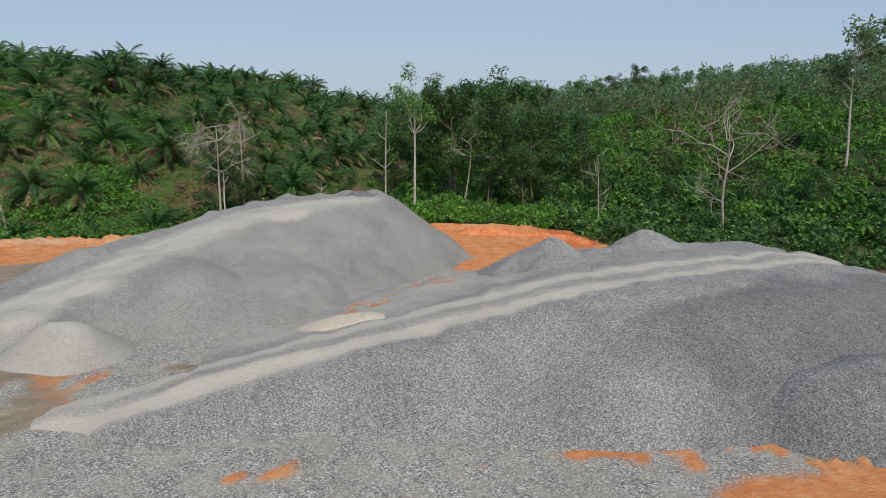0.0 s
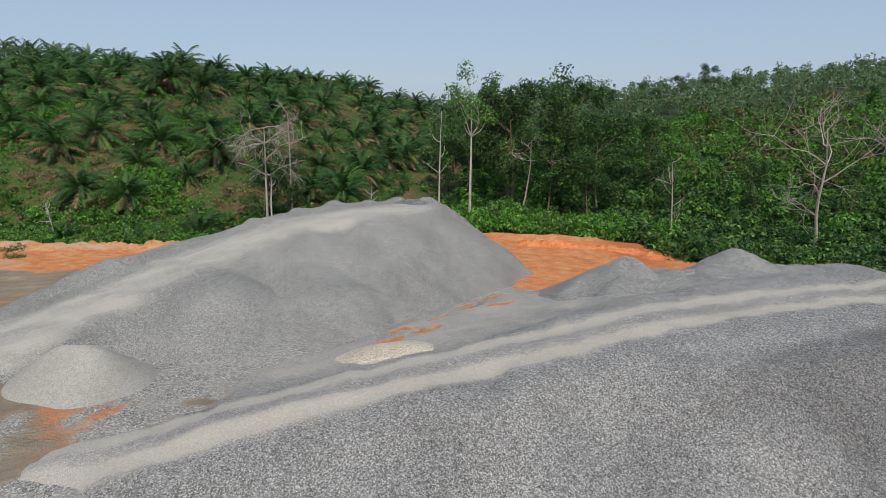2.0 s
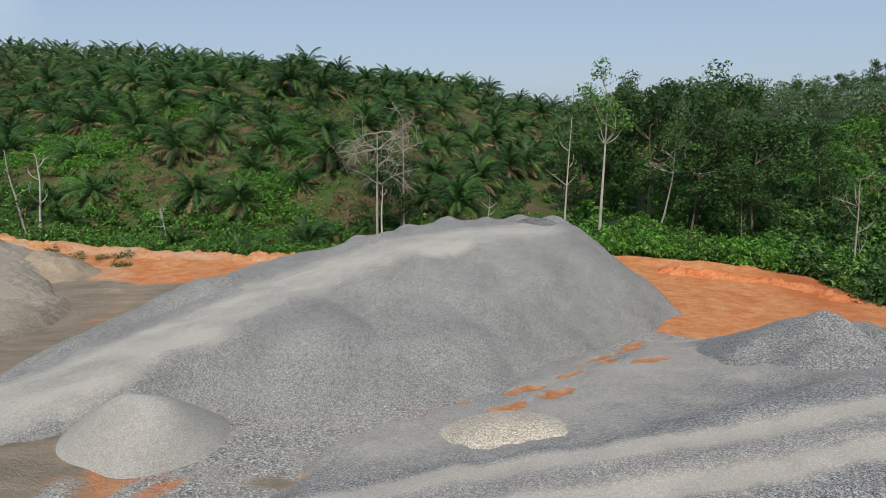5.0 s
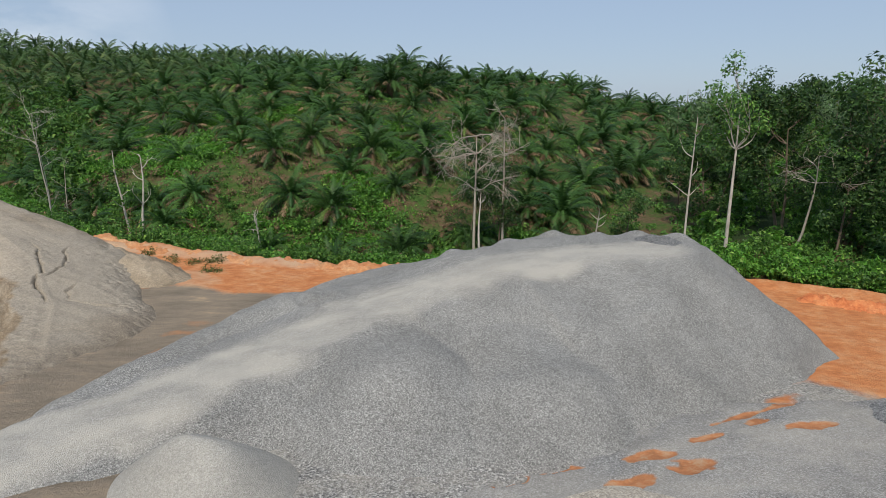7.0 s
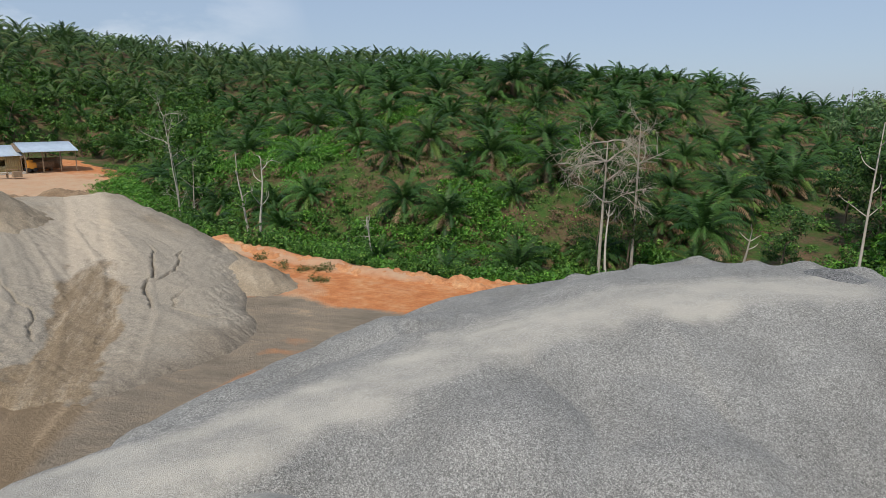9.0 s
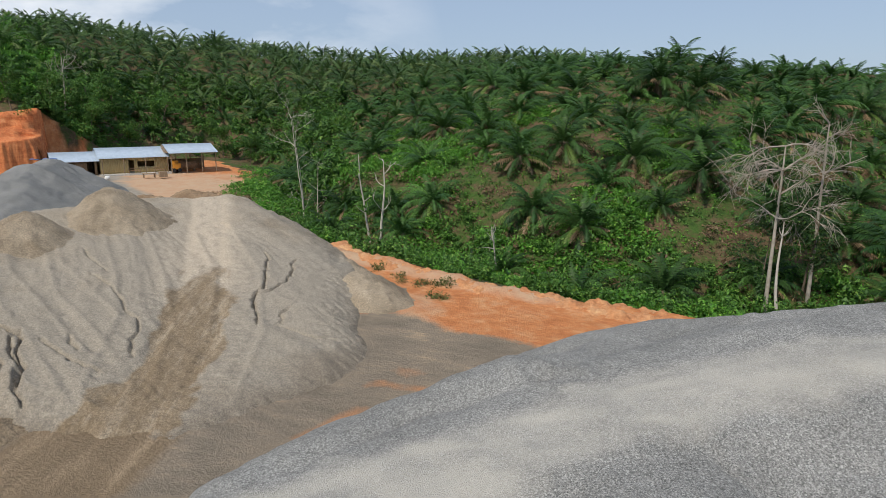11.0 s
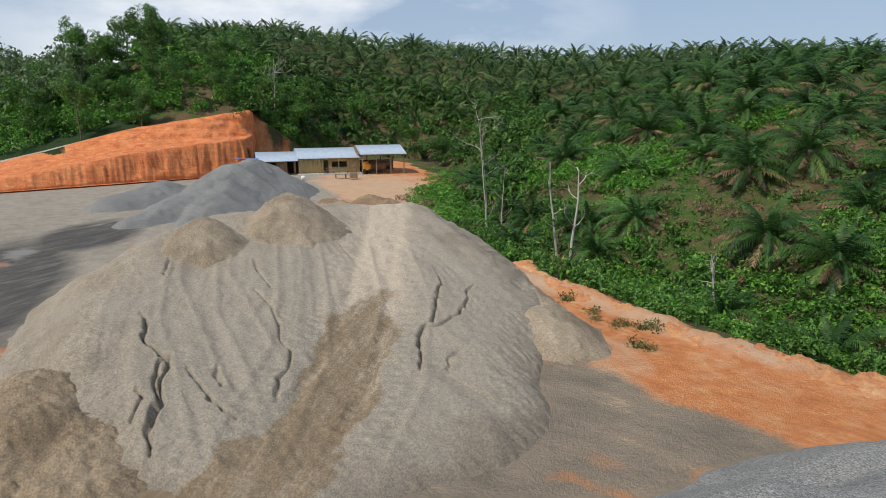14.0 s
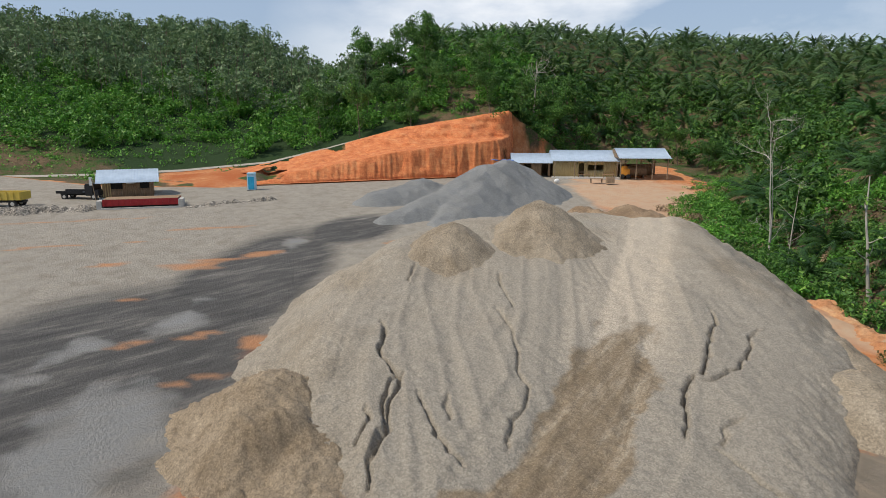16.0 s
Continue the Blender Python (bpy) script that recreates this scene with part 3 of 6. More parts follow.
def make_land():
    xs, ys = spread(-116, 36, 0.55, 3200), spread(8, 92, 0.55, 3200)
    x, y = np.meshgrid(xs, ys)
    # the ground lies a little behind the face of the cut bank
    th = np.degrees(np.arctan2(-(x + 16), y - 29))
    back = smooth(71.0, 72.2, th) * smooth(94, 93, th) * smooth(0.2, 0.9, outside(x, y, YARD)) * smooth(1.9, 3.2, road_at(th)[0] - np.hypot(x + 16, y - 29))
    me = mesh_of("ground", np.stack([x, y, land(x, y) - 0.9 * back], -1).reshape(-1, 3), grid_faces(len(xs), len(ys)), [GROUND])
    store(me, **ground_masks(x, y))
    return tagged(new("ground", me), "orange laterite yard running up into green hills", "ground", kind="structure")


ground = make_land()


# ---- heaps ----
def heap(x, y, ridges, slope, rough=0.1, seed=0, soft=0.5, wobble=0.3):
    """Height over z = 0 of loose stuff tipped along ridges: rows of (x, y, height, half width of the flat top)."""
    top = np.full(np.shape(x), -99.0)
    wob = wobble * fbm(x, y, 3.0, 3, seed + 50)
    for pts in ridges:
        d, ex = line(x, y, pts)
        over = d + wob - ex[..., 1]
        fall = 0.5 * (over + np.sqrt(over * over + soft * soft)) - 0.15 * soft
        z = ex[..., 0] - slope * np.maximum(fall, 0)
        top = np.maximum(top, z)
    flow = fbm(x, y, 1.6, 4, seed) * rough + fbm(x, y, 0.45, 2, seed + 7) * rough * 0.3
    return top + flow


def cloddy(h, x, y, seed, size=0.6, amount=0.2):
    """Wheel-turned clods over a heap."""
    return h + amount * (np.abs(fbm(x, y, size, 4, seed)) - 0.35)


def make_heap(name, box, step, height, mat, label, category, masks=None, kind="", sink=0.25, fine=None):
    x0, y0, x1, y1 = box
    xs, ys = np.arange(x0, x1 + step, step), np.arange(y0, y1 + step, step)
    if fine:
        a, b, c, d, s = fine
        xs = np.concatenate([xs[xs < a], np.arange(a, c, s), xs[xs > c]])
        ys = np.concatenate([ys[ys < b], np.arange(b, d, s), ys[ys > d]])
    x, y = np.meshgrid(xs, ys)
    z, g = height(x, y), land(x, y)
    keep = z > g - 0.04
    faces = grid_faces(len(xs), len(ys), keep)
    verts = np.stack([x, y, np.maximum(z, g - sink)], -1).reshape(-1, 3)
    verts, faces, got = compact(verts, faces, masks(x, y) if masks else {})
    me = mesh_of(name, verts, faces, [mat])
    store(me, **got)
    return tagged(new(name, me), label, category, kind=kind)


# the long ramp of coarse stone with a wheel track along its crest
A_RIDGE = [(-15, 23.6, 0.35, 0.8), (-10, 24.4, 0.8, 1.6), (-4, 26.2, 1.6, 2.0), (2, 27.2, 2.5, 2.2), (9, 29.5, 3.0, 3.2), (16, 31.5, 3.1, 4.0), (20.5, 33.2, 3.0, 3.0), (23, 33.4, 2.8, 1.6)]
A_SPUR = [(7, 28, 2.8, 3.0), (13, 29, 3.0, 3.6), (18.5, 29.8, 3.0, 3.2), (22.5, 31.2, 2.8, 2.0)]
A_BACK = [(12.5, 35, 2.1, 1.2), (15, 37, 2.6, 2.5), (22, 38.5, 2.3, 2.5)]
A_TRACK = [(-16, 23.2), (-10, 24.6), (-4, 26.6), (2, 27.6), (9, 30), (16, 32), (23, 33.4)]


def ruts(x, y, pts, gauge=1.0, width=0.45, fade=0.25):
    d, ex = line(x, y, pts)
    s = ex[..., -1]
    two = np.exp(-((d - gauge) / width) ** 2) + fade * np.exp(-(d / (gauge * 1.7)) ** 2)
    return np.clip(two, 0, 1), s


def a_height(x, y):
    h = heap(x, y, [A_RIDGE, A_SPUR, A_BACK], 0.66, 0.09, 1)
    # stone spread thinly down the back of the ramp
    apron = np.minimum(6.28 + 0.145 * x - 0.153 * y, 2.4) - 0.55 * np.maximum(y - 41.6 - 0.1 * x, 0) - 0.9 * np.maximum(25.8 + 0.29 * (x + 4) - y, 0) - 0.5 * np.maximum(x - 13, 0) - 0.35 * np.maximum(-9 - x, 0)
    apron = apron + 0.05 * fbm(x, y, 2.2, 4, 81)
    low = np.minimum(h, apron)
    h = np.maximum(h, apron) + 0.12 * np.exp(-((h - apron) / 0.35) ** 2) * (low > -1)
    r, _ = ruts(x, y, A_TRACK)
    front = smooth(0.0, 2.5, 24.2 + 0.31 * (x + 6) - y)
    chute = 0.13 * np.abs(wave((x + 0.25 * y) / 1.9 + 0.5 * fbm(x, y, 3.5, 2, 82), y / 9, 83)) + 0.05 * wave((x + 0.25 * y) / 0.6, y / 5, 84)
    return h - 0.06 * r + 0.07 * fbm(x * 1.6, y * 0.5, 1.5, 3, 77) - chute * front - 0.1 * bald(x, y)


# bare soil where the thin stone has been scraped away: x, y, half length, half width, turn
BALD = [(-2.9, 35.8, 1.0, 0.4, 30), (-1.4, 35.2, 0.75, 0.5, 30), (1.0, 39.4, 0.6, 0.3, 40), (0.5, 39.9, 1.3, 0.22, 45), (-0.4, 41.0, 1.0, 0.4, 50), (-7.1, 33.3, 0.6, 0.3, 25), (-8.7, 32.5, 0.7, 0.35, 25),
        (2.7, 39.0, 0.9, 0.4, 30), (-3.4, 33.5, 0.8, 0.4, 30), (-0.9, 37.5, 0.8, 0.25, 35), (-5.6, 34.4, 0.9, 0.2, 25), (1.9, 41.2, 1.4, 0.3, 45), (-10.9, 28.1, 1.5, 0.4, 20), (0.9, 42.6, 0.9, 0.25, 50)]


def bald(x, y):
    got = np.zeros_like(x)
    for cx, cy, rx, ry, turn in BALD:
        got = np.maximum(got, blob(x, y, cx, cy, rx, ry, turn))
    return smooth(0.42, 0.62, got + 0.22 * fbm(x, y, 0.8, 4, 41))


def a_masks(x, y):
    r, s = ruts(x, y, A_TRACK, 0.95, 0.42, 0.3)
    # back slope painted lighter to offset its shading
    lift_and_dust = 0.24 * smooth(0.5, 2.5, y - 27.4 - 0.3 * (x + 2)) * smooth(17, 11, x) * (1 + 0.4 * fbm(x, y, 2.5, 4, 87))
    # and patches of pale dust
    lift_and_dust = lift_and_dust + 0.3 * smooth(0.3, 0.75, np.maximum(blob(x, y, -7, 31.5, 9, 2.2, 22), blob(x, y, 2, 36.5, 8, 3.5, 35)) + 0.2 * fbm(x, y, 1.8, 3, 85))
    lit = np.maximum(r * (1.05 - 0.25 * s) + 0.35 * np.exp(-((np.hypot(x + 14.5, y - 22.8)) / 2.2) ** 2), lift_and_dust)
    low = 0.8 * smooth(6, 13, x + 1.5 * fbm(x, y, 3, 3, 89)) * smooth(1.0, 2.6, 27.2 + 0.28 * (x - 6) - y + 0.8 * fbm(x, y, 2.5, 3, 90))
    return dict(track=lit, wet=low, bald=bald(x, y))


make_heap("gravel_mound", (-18, 14, 36, 46), 0.16, a_height, GRAVEL, "long ramp of coarse grey crushed stone with pale wheel tracks", "gravel pile", a_masks)

none = lambda x, y: dict(track=np.zeros_like(x), wet=np.zeros_like(x))  # noqa: E731
make_heap("gravel_cone", (1, 30, 16, 44), 0.15, lambda x, y: heap(x, y, [[(8.95, 38.0, 3.65, 0.1), (9.3, 37.8, 3.5, 0.2)], [(8.4, 36.4, 2.85, 0.2), (9.6, 35.9, 2.75, 0.2)], [(11.2, 37.0, 2.8, 0.3), (12.2, 37.2, 2.6, 0.3)]], 0.66, 0.07, 2, 0.25),
          GRAVEL, "cone of dark coarse crushed stone tipped on the ramp", "gravel heap", none)
make_heap("gravel_cone", (9, 32, 32, 50), 0.17, lambda x, y: heap(x, y, [[(15.9, 40, 3.4, 0.3), (16.4, 39.4, 3.3, 0.3)], [(12.4, 39.2, 2.6, 0.3), (13.5, 39, 2.5, 0.4)], [(18.5, 39.6, 2.5, 0.4), (21, 38.2, 2.3, 0.5), (23.6, 36, 2.4, 0.4)]], 0.68, 0.1, 3),
          GRAVEL, "row of tipped crushed stone heaps merged together", "gravel heap", none)
make_heap("gravel_cone", (9, 14, 30, 32), 0.14, lambda x, y: heap(x, y, [[(14.6, 21.9, 1.4, 0.5), (16.6, 22.0, 1.7, 0.8), (20.0, 21.9, 1.65, 0.9)]], 0.68, 0.06, 4, 1.1, 0.12),
          GRAVEL_DARK, "dark stone heap against the foot of the ramp", "gravel heap", none)

# the main pile with its own ramp
B_RIDGE = [(-24, 27, 0.9, 0.6), (-21, 31.5, 1.35, 1.4), (-18, 36.5, 2.1, 2.0), (-14.6, 42, 3.2, 2.2), (-10.5, 46.3, 4.2, 2.4), (-6, 49.4, 4.5, 2.6), (-1.8, 51.0, 4.45, 2.5)]
B_LOBE = [(-14.0, 40.0, 2.85, 1.4), (-12.4, 37.8, 2.45, 1.7)]
B_LOBE2 = [(-8.2, 41.0, 2.6, 1.4), (-6.7, 38.6, 2.0, 1.6)]
B_SIDE = [(-22.6, 32.5, 1.45, 0.4), (-21.3, 37.6, 2.0, 0.5), (-19.0, 41.6, 2.9, 0.6), (-17.6, 43.4, 2.7, 0.8), (-17.4, 47.0, 2.6, 0.8)]
B_FOOT = [(-24, 21), (-24.4, 26), (-24.3, 31), (-24.4, 38.5), (-23.4, 42.0), (-22.6, 46.5), (-20, 53), (-14, 58.5), (-6, 61), (2, 59), (6, 54), (6.4, 49), (3.6, 44.6), (0.2, 41.2), (-2.7, 38.2),
          (-3.6, 35.6), (-5.2, 34.2), (-8.6, 32.4), (-10.7, 31.2), (-13, 29.3), (-16, 26.5), (-20, 22)]
B_LEFT = [(-20.5, 42, 1.6, 0.6), (-18.5, 47.5, 2.3, 0.9), (-16.5, 51, 2.3, 1.0), (-13, 51.5, 3.0, 1.4), (-8, 53, 4.2, 1.4)]
B_TRACK = [(-25.3, 25.0), (-20.7, 31.0), (-17.5, 36.0), (-14.1, 41.2), (-9.9, 45.2), (-5.1, 48.3), (-2.2, 49.9)]


def b_height(x, y):
    h = heap(x, y, [B_RIDGE, B_LEFT], 0.48, 0.06, 11)
    h = np.maximum(h, heap(x, y, [B_LOBE, B_LOBE2], 0.6, 0.05, 15, 1.0, 0.25))
    h = np.maximum(h, heap(x, y, [B_SIDE], 0.66, 0.07, 16, 0.35, 0.25))
    inside = -outside(x, y, B_FOOT) + 0.3 * fbm(x, y, 2.4, 3, 17)
    lim = yard_z(x, y) - 0.05 + 0.78 * inside
    h = np.minimum(lim, h) - 0.12 * np.exp(-((lim - h) / 0.4) ** 2)
    # chutes where loads ran down
    d, _ = line(x, y, B_RIDGE)
    chute = 0.12 * np.abs(wave((x - 0.55 * y) / 1.7 + 0.4 * fbm(x, y, 3, 2, 18), (x + y) / 10, 19)) + 0.04 * wave((x - 0.55 * y) / 0.5, (x + y) / 6, 20)
    h = h - chute * smooth(2.4, 4.0, d) * smooth(-6, -2, x + 0.2 * (y - 45))
    # a scraped hollow on the shoulder
    pit = np.hypot((x + 17.6) / 0.9, (y - 41.4) / 0.45)
    h = h - 0.22 * np.exp(-pit ** 2) + 0.1 * np.exp(-((pit - 1.5) / 0.4) ** 2)
    r, _ = ruts(x, y, B_TRACK, 0.9, 0.5, 0.6)
    rim = np.zeros_like(x)
    for cx, cy in ((-13.2, 49.3), (-10.6, 51.0), (-8.2, 52.6), (-5.6, 53.6), (-3.4, 53.8), (-1.0, 53.2)):
        rim = rim + 0.42 * np.exp(-(((x - cx) ** 2 + (y - cy) ** 2) / 0.7))
    return h - 0.05 * r + rim


def b_masks(x, y):
    r, s = ruts(x, y, B_TRACK, 0.9, 0.6, 0.75)
    return dict(track=np.maximum(0.45 * r, 0.76 * smooth(2.2, 0.9, line(x, y, B_TRACK)[0] + 0.6 * fbm(x, y, 2.5, 3, 78)) * (0.85 + 0.3 * fbm(x * 0.8 + y * 0.55, (x * 0.55 - y * 0.8) * 3.5, 2.6, 4, 80)),
                                 0.26 * smooth(0.3, 0.8, np.maximum(blob(x, y, -8, 51.5, 6, 2.2, 20), blob(x, y, -17.5, 43.5, 2.4, 5, -20)) + 0.25 * fbm(x, y, 1.2, 4, 79))), wet=np.zeros_like(x))


make_heap("gravel_mound", (-28, 24, 12, 64), 0.17, b_height, GRAVEL_FINE, "large grey crushed stone pile with a pale ramp over its crest", "gravel pile", b_masks)
make_heap("gravel_cone", (-4, 50.2, -0.6, 53.6), 0.1, lambda x, y: heap(x, y, [[(-2.6, 52.0, 4.85, 0.15), (-1.7, 51.6, 4.8, 0.15)]], 0.5, 0.06, 21, 0.3, 0.15),
          GRAVEL_DARK, "small tip of dark stone on the crest of the pile", "gravel heap", none)
make_heap("gravel_cone", (-20, 25, -10, 36), 0.13, lambda x, y: heap(x, y, [[(-16.2, 30.3, 2.1, 0.3), (-15.2, 30.2, 2.12, 0.3)]], 0.86, 0.02, 12, 1.0, 0.1),
          GRAVEL_PALE, "smooth heap of pale fine stone chippings", "gravel heap", none)
make_heap("gravel_cone", (-7, 28, 2, 36), 0.12, lambda x, y: heap(x, y, [[(-3.2, 30.7, 1.42, 0.5), (-2.5, 30.75, 1.48, 0.5)]], 0.4, 0.02, 13, 0.5, 0.1),
          GRAVEL_CREAM, "low flat spread of cream stone chippings", "gravel heap", none)
# the broad sand pile, scored by wheels and slump cracks
C_TOP = [(-27.3, 33), (-27.3, 40), (-32, 44.5), (-37, 48.6), (-45, 51.6), (-54, 53), (-58, 47), (-55.5, 38.5), (-48, 32.6), (-41, 29.6), (-35, 29.6)]
C_ROAD = [(-55, 51.5), (-49, 48), (-43, 44), (-38, 40.8), (-34.4, 38.2), (-31.4, 35.4), (-29, 32), (-26.5, 28.4), (-23, 24)]
# the damp wheel road down to the ground
C_DAMP = [(-43.5, 43.5), (-41.2, 41.4), (-36.7, 38.3), (-33.4, 35.6), (-31.5, 33.3), (-30.5, 31.1), (-29.4, 28.9), (-27, 24.5), (-22.5, 26.5), (-26.6, 31.9), (-28.4, 33.8), (-30.3, 36.0), (-32.6, 38.6), (-36.0, 41.0), (-40.2, 43.7), (-42.5, 45)]
# slump cracks: a broken line, its half width and depth
C_CRACKS = [
    ([(-40.0, 46.6), (-37.9, 44.8), (-35.1, 42.4), (-33.5, 41.1), (-32.2, 39.9)], 0.06, 0.38),
    ([(-38.2, 47.3), (-36.8, 45.6), (-35.6, 44.2), (-34.6, 42.2)], 0.06, 0.32),
    ([(-31.7, 40.7), (-30.8, 40.9), (-29.8, 41.1), (-29.1, 42.1)], 0.06, 0.20),
    ([(-32.7, 42.6), (-32.3, 41.7), (-31.6, 41.1)], 0.06, 0.20),
    ([(-41.2, 31.9), (-38.7, 31.6), (-37.2, 31.7), (-35.2, 31.3), (-33.3, 30.8)], 0.06, 0.38),
    ([(-37.2, 31.7), (-36.5, 31.2), (-34.3, 31.0), (-31.9, 30.3)], 0.06, 0.32),
    ([(-36.0, 32.3), (-34.6, 32.6), (-33.0, 32.5), (-32.1, 32.8)], 0.06, 0.26),
    ([(-35.6, 30.4), (-34.9, 30.5), (-34.2, 30.3)], 0.06, 0.32),
]
C_SCARS = [
    ([(-38.5, 36.6), (-35.7, 36.1), (-33.8, 35.2), (-32.6, 34.5)], 0.06, 0.22),
    ([(-41.7, 36.6), (-39.3, 36.7), (-37.7, 36.4)], 0.06, 0.14),
    ([(-46.7, 34.0), (-44.5, 33.2)], 0.06, 0.22),
    ([(-44.9, 38.2), (-41.4, 37.4)], 0.06, 0.20),
    ([(-36.0, 33.5), (-34.7, 33.3), (-34.2, 33.1)], 0.06, 0.20),
]
# wheel paths down the slope
C_WHEELS = [[(-46, 35.2), (-40.2, 33.5), (-36.5, 33.2), (-31.5, 32.6)], [(-47, 41.2), (-40, 38.6), (-35.5, 36.5), (-31, 33)], [(-46, 46.5), (-38, 43), (-32, 38.8), (-28.5, 35)],
            [(-50, 37), (-44, 35.2), (-40, 34.9), (-34, 34.4)]]


def c_height(x, y):
    over = outside(x, y, C_TOP) + 0.35 * fbm(x, y, 3.5, 3, 71)
    fall = 0.5 * (over + np.sqrt(over * over + 0.8))
    h = np.minimum(1.15 + 0.163 * (-27.2 - x), 5.15) - 0.62 * np.maximum(fall, 0) - 0.12 * np.maximum(-58 - x, 0)
    rill = wave((x + y) / 0.45 + 0.5 * fbm(x, y, 2, 2, 79), (x - y) / 9, 80) * smooth(0.3, 1.5, over) * smooth(4.5, 2.5, over) * smooth(43, 47, y)
    h = h + 0.14 * rill
    # long shallow furrows down the slope
    across = y - 38 + 0.22 * (x + 40) + 1.2 * fbm(x, y, 9, 2, 72)
    h = h + 0.12 * fbm(across, x / 5, 2.4, 2, 73) + 0.03 * wave(across / 0.7, x / 9, 74) + 0.018 * wave(across / 0.25, x / 5, 76) + 0.028 * fbm(x, y, 1.0, 5, 75)
    d, got = line(x, y, C_ROAD)
    ex_r = got[..., -1]
    h = h - 0.22 * np.exp(-(d / 2.0) ** 2) - 0.08 * np.exp(-((d - 1.0) / 0.35) ** 2) - 0.022 * np.sin(ex_r * 420) * (np.exp(-((d - 1.0) / 0.22) ** 2) + np.exp(-((d - 2.1) / 0.22) ** 2))
    for pts in C_WHEELS:
        d, ex = line(x, y, pts)
        lug = 0.6 + 0.4 * np.sin(ex[..., -1] * 160)
        h = h - 0.03 * lug * np.exp(-((d - 0.75) / 0.22) ** 4) + 0.04 * np.exp(-((d - 1.15) / 0.15) ** 2)
    wx, wy = x + 0.28 * fbm(x, y, 1.6, 3, 61) + 0.06 * fbm(x, y, 0.35, 2, 63), y + 0.28 * fbm(x, y, 1.6, 3, 62) + 0.06 * fbm(x, y, 0.35, 2, 64)
    for pts, width, depth in C_CRACKS + C_SCARS:
        d, ex = line(wx, wy, pts)
        s = ex[..., -1]
        taper = np.clip(6 * np.minimum(s, 1 - s) + 0.25, 0, 1) * (0.9 + 0.1 * np.sin(s * 23))
        h = h - depth * taper * np.exp(-(d / width) ** 4) + 0.05 * depth * taper * np.exp(-((d - 3 * width) / (2 * width)) ** 2)
    slump = fbm(x + 0.5 * y, y - 0.5 * x, 1.1, 4, 66)
    clods = np.abs(fbm(x, y, 0.5, 3, 67)) * smooth(0.3, 1.2, outside(x, y, C_TOP) + 1.5 + fbm(x, y, 5, 2, 68))
    return h + 0.03 * np.abs(slump) + 0.1 * clods * smooth(-1.5, 0.5, over)


def c_masks(x, y):
    d, ex = line(x, y, C_ROAD)
    s = ex[..., -1]
    n = fbm(x, y, 4, 4, 70)
    wet = smooth(0.5, -0.4, outside(x, y, C_DAMP) + 0.5 * fbm(x, y, 1.3, 4, 86)) * smooth(-43, -33.5, x + 3 * n + 3.5 * fbm(x + y, (x - y) * 0.4, 1.4, 4, 88))
    track = np.exp(-(d / 2.2) ** 2) * smooth(0.6, 0.3, s)
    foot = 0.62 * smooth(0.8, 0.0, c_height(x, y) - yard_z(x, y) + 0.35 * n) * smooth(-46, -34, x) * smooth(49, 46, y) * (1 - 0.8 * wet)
    grey = np.clip(smooth(0.35, 0.75, blob(x, y, -36, 42, 7, 11, -20)) + 0.55 + 0.7 * n, 0, 1)
    return dict(wet=wet, foot=foot, track=track * (1 - 0.5 * wet), grey=grey)


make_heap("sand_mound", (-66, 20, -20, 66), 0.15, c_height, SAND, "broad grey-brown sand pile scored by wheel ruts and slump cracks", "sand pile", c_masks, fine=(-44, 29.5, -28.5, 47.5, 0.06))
plain = lambda x, y: dict(track=np.zeros_like(x), wet=np.zeros_like(x), grey=np.zeros_like(x))  # noqa: E731
make_heap("sand_cone", (-42, 20, -28, 34), 0.1, lambda x, y: cloddy(heap(x, y, [[(-37.6, 27.6, 2.8, 0.8), (-35.8, 27.4, 2.4, 0.9)], [(-34.2, 28.8, 2.0, 0.6), (-32.4, 28.6, 1.6, 0.7)]], 0.72, 0.12, 31), x, y, 131, 0.28, 0.17),
          SAND_BROWN, "lumpy mound of damp brown sand", "sand heap", plain)
make_heap("sand_cone", (-56, 29, -41, 44), 0.11, lambda x, y: cloddy(heap(x, y, [[(-48.9, 36.5, 6.0, 0.2), (-48.3, 36.4, 5.9, 0.2)]], 0.7, 0.08, 32), x, y, 132, 0.8, 0.12),
          SAND_TAN, "pointed cone of brown sand on the big sand pile", "sand heap", plain)
make_heap("sand_cone", (-60, 34, -42, 52), 0.11, lambda x, y: cloddy(heap(x, y, [[(-50.4, 42.1, 6.7, 0.4), (-49.7, 41.8, 6.6, 0.4)]], 0.72, 0.06, 33), x, y, 133, 0.8, 0.12),
          SAND_TAN, "tall rounded cone of brown sand on the big sand pile", "sand heap", plain)
make_heap("sand_cone", (-46, 42, -26, 62), 0.11, lambda x, y: cloddy(heap(x, y, [[(-34.6, 48.9, 2.3, 0.5), (-33.0, 48.3, 1.9, 0.5)], [(-39.5, 51.4, 1.9, 0.6), (-37, 51.2, 1.5, 0.5)]], 0.6, 0.1, 34), x, y, 134, 0.8, 0.12),
          SAND_TAN, "slumped brown sand lobes beside the orange pad", "sand heap", plain)
make_heap("dirt_mound", (-66, 46, -48, 62), 0.11, lambda x, y: cloddy(heap(x, y, [[(-60, 52.5, 4.9, 0.3), (-58, 53, 5.0, 0.5), (-55.5, 53.4, 4.7, 0.3)], [(-63, 50.5, 4.6, 0.3), (-61, 51.5, 4.3, 0.3)]], 0.6, 0.12, 35), x, y, 135, 0.8, 0.12),
          DIRT, "rough mounds of brown tailings behind the sand pile", "dirt mound", plain)
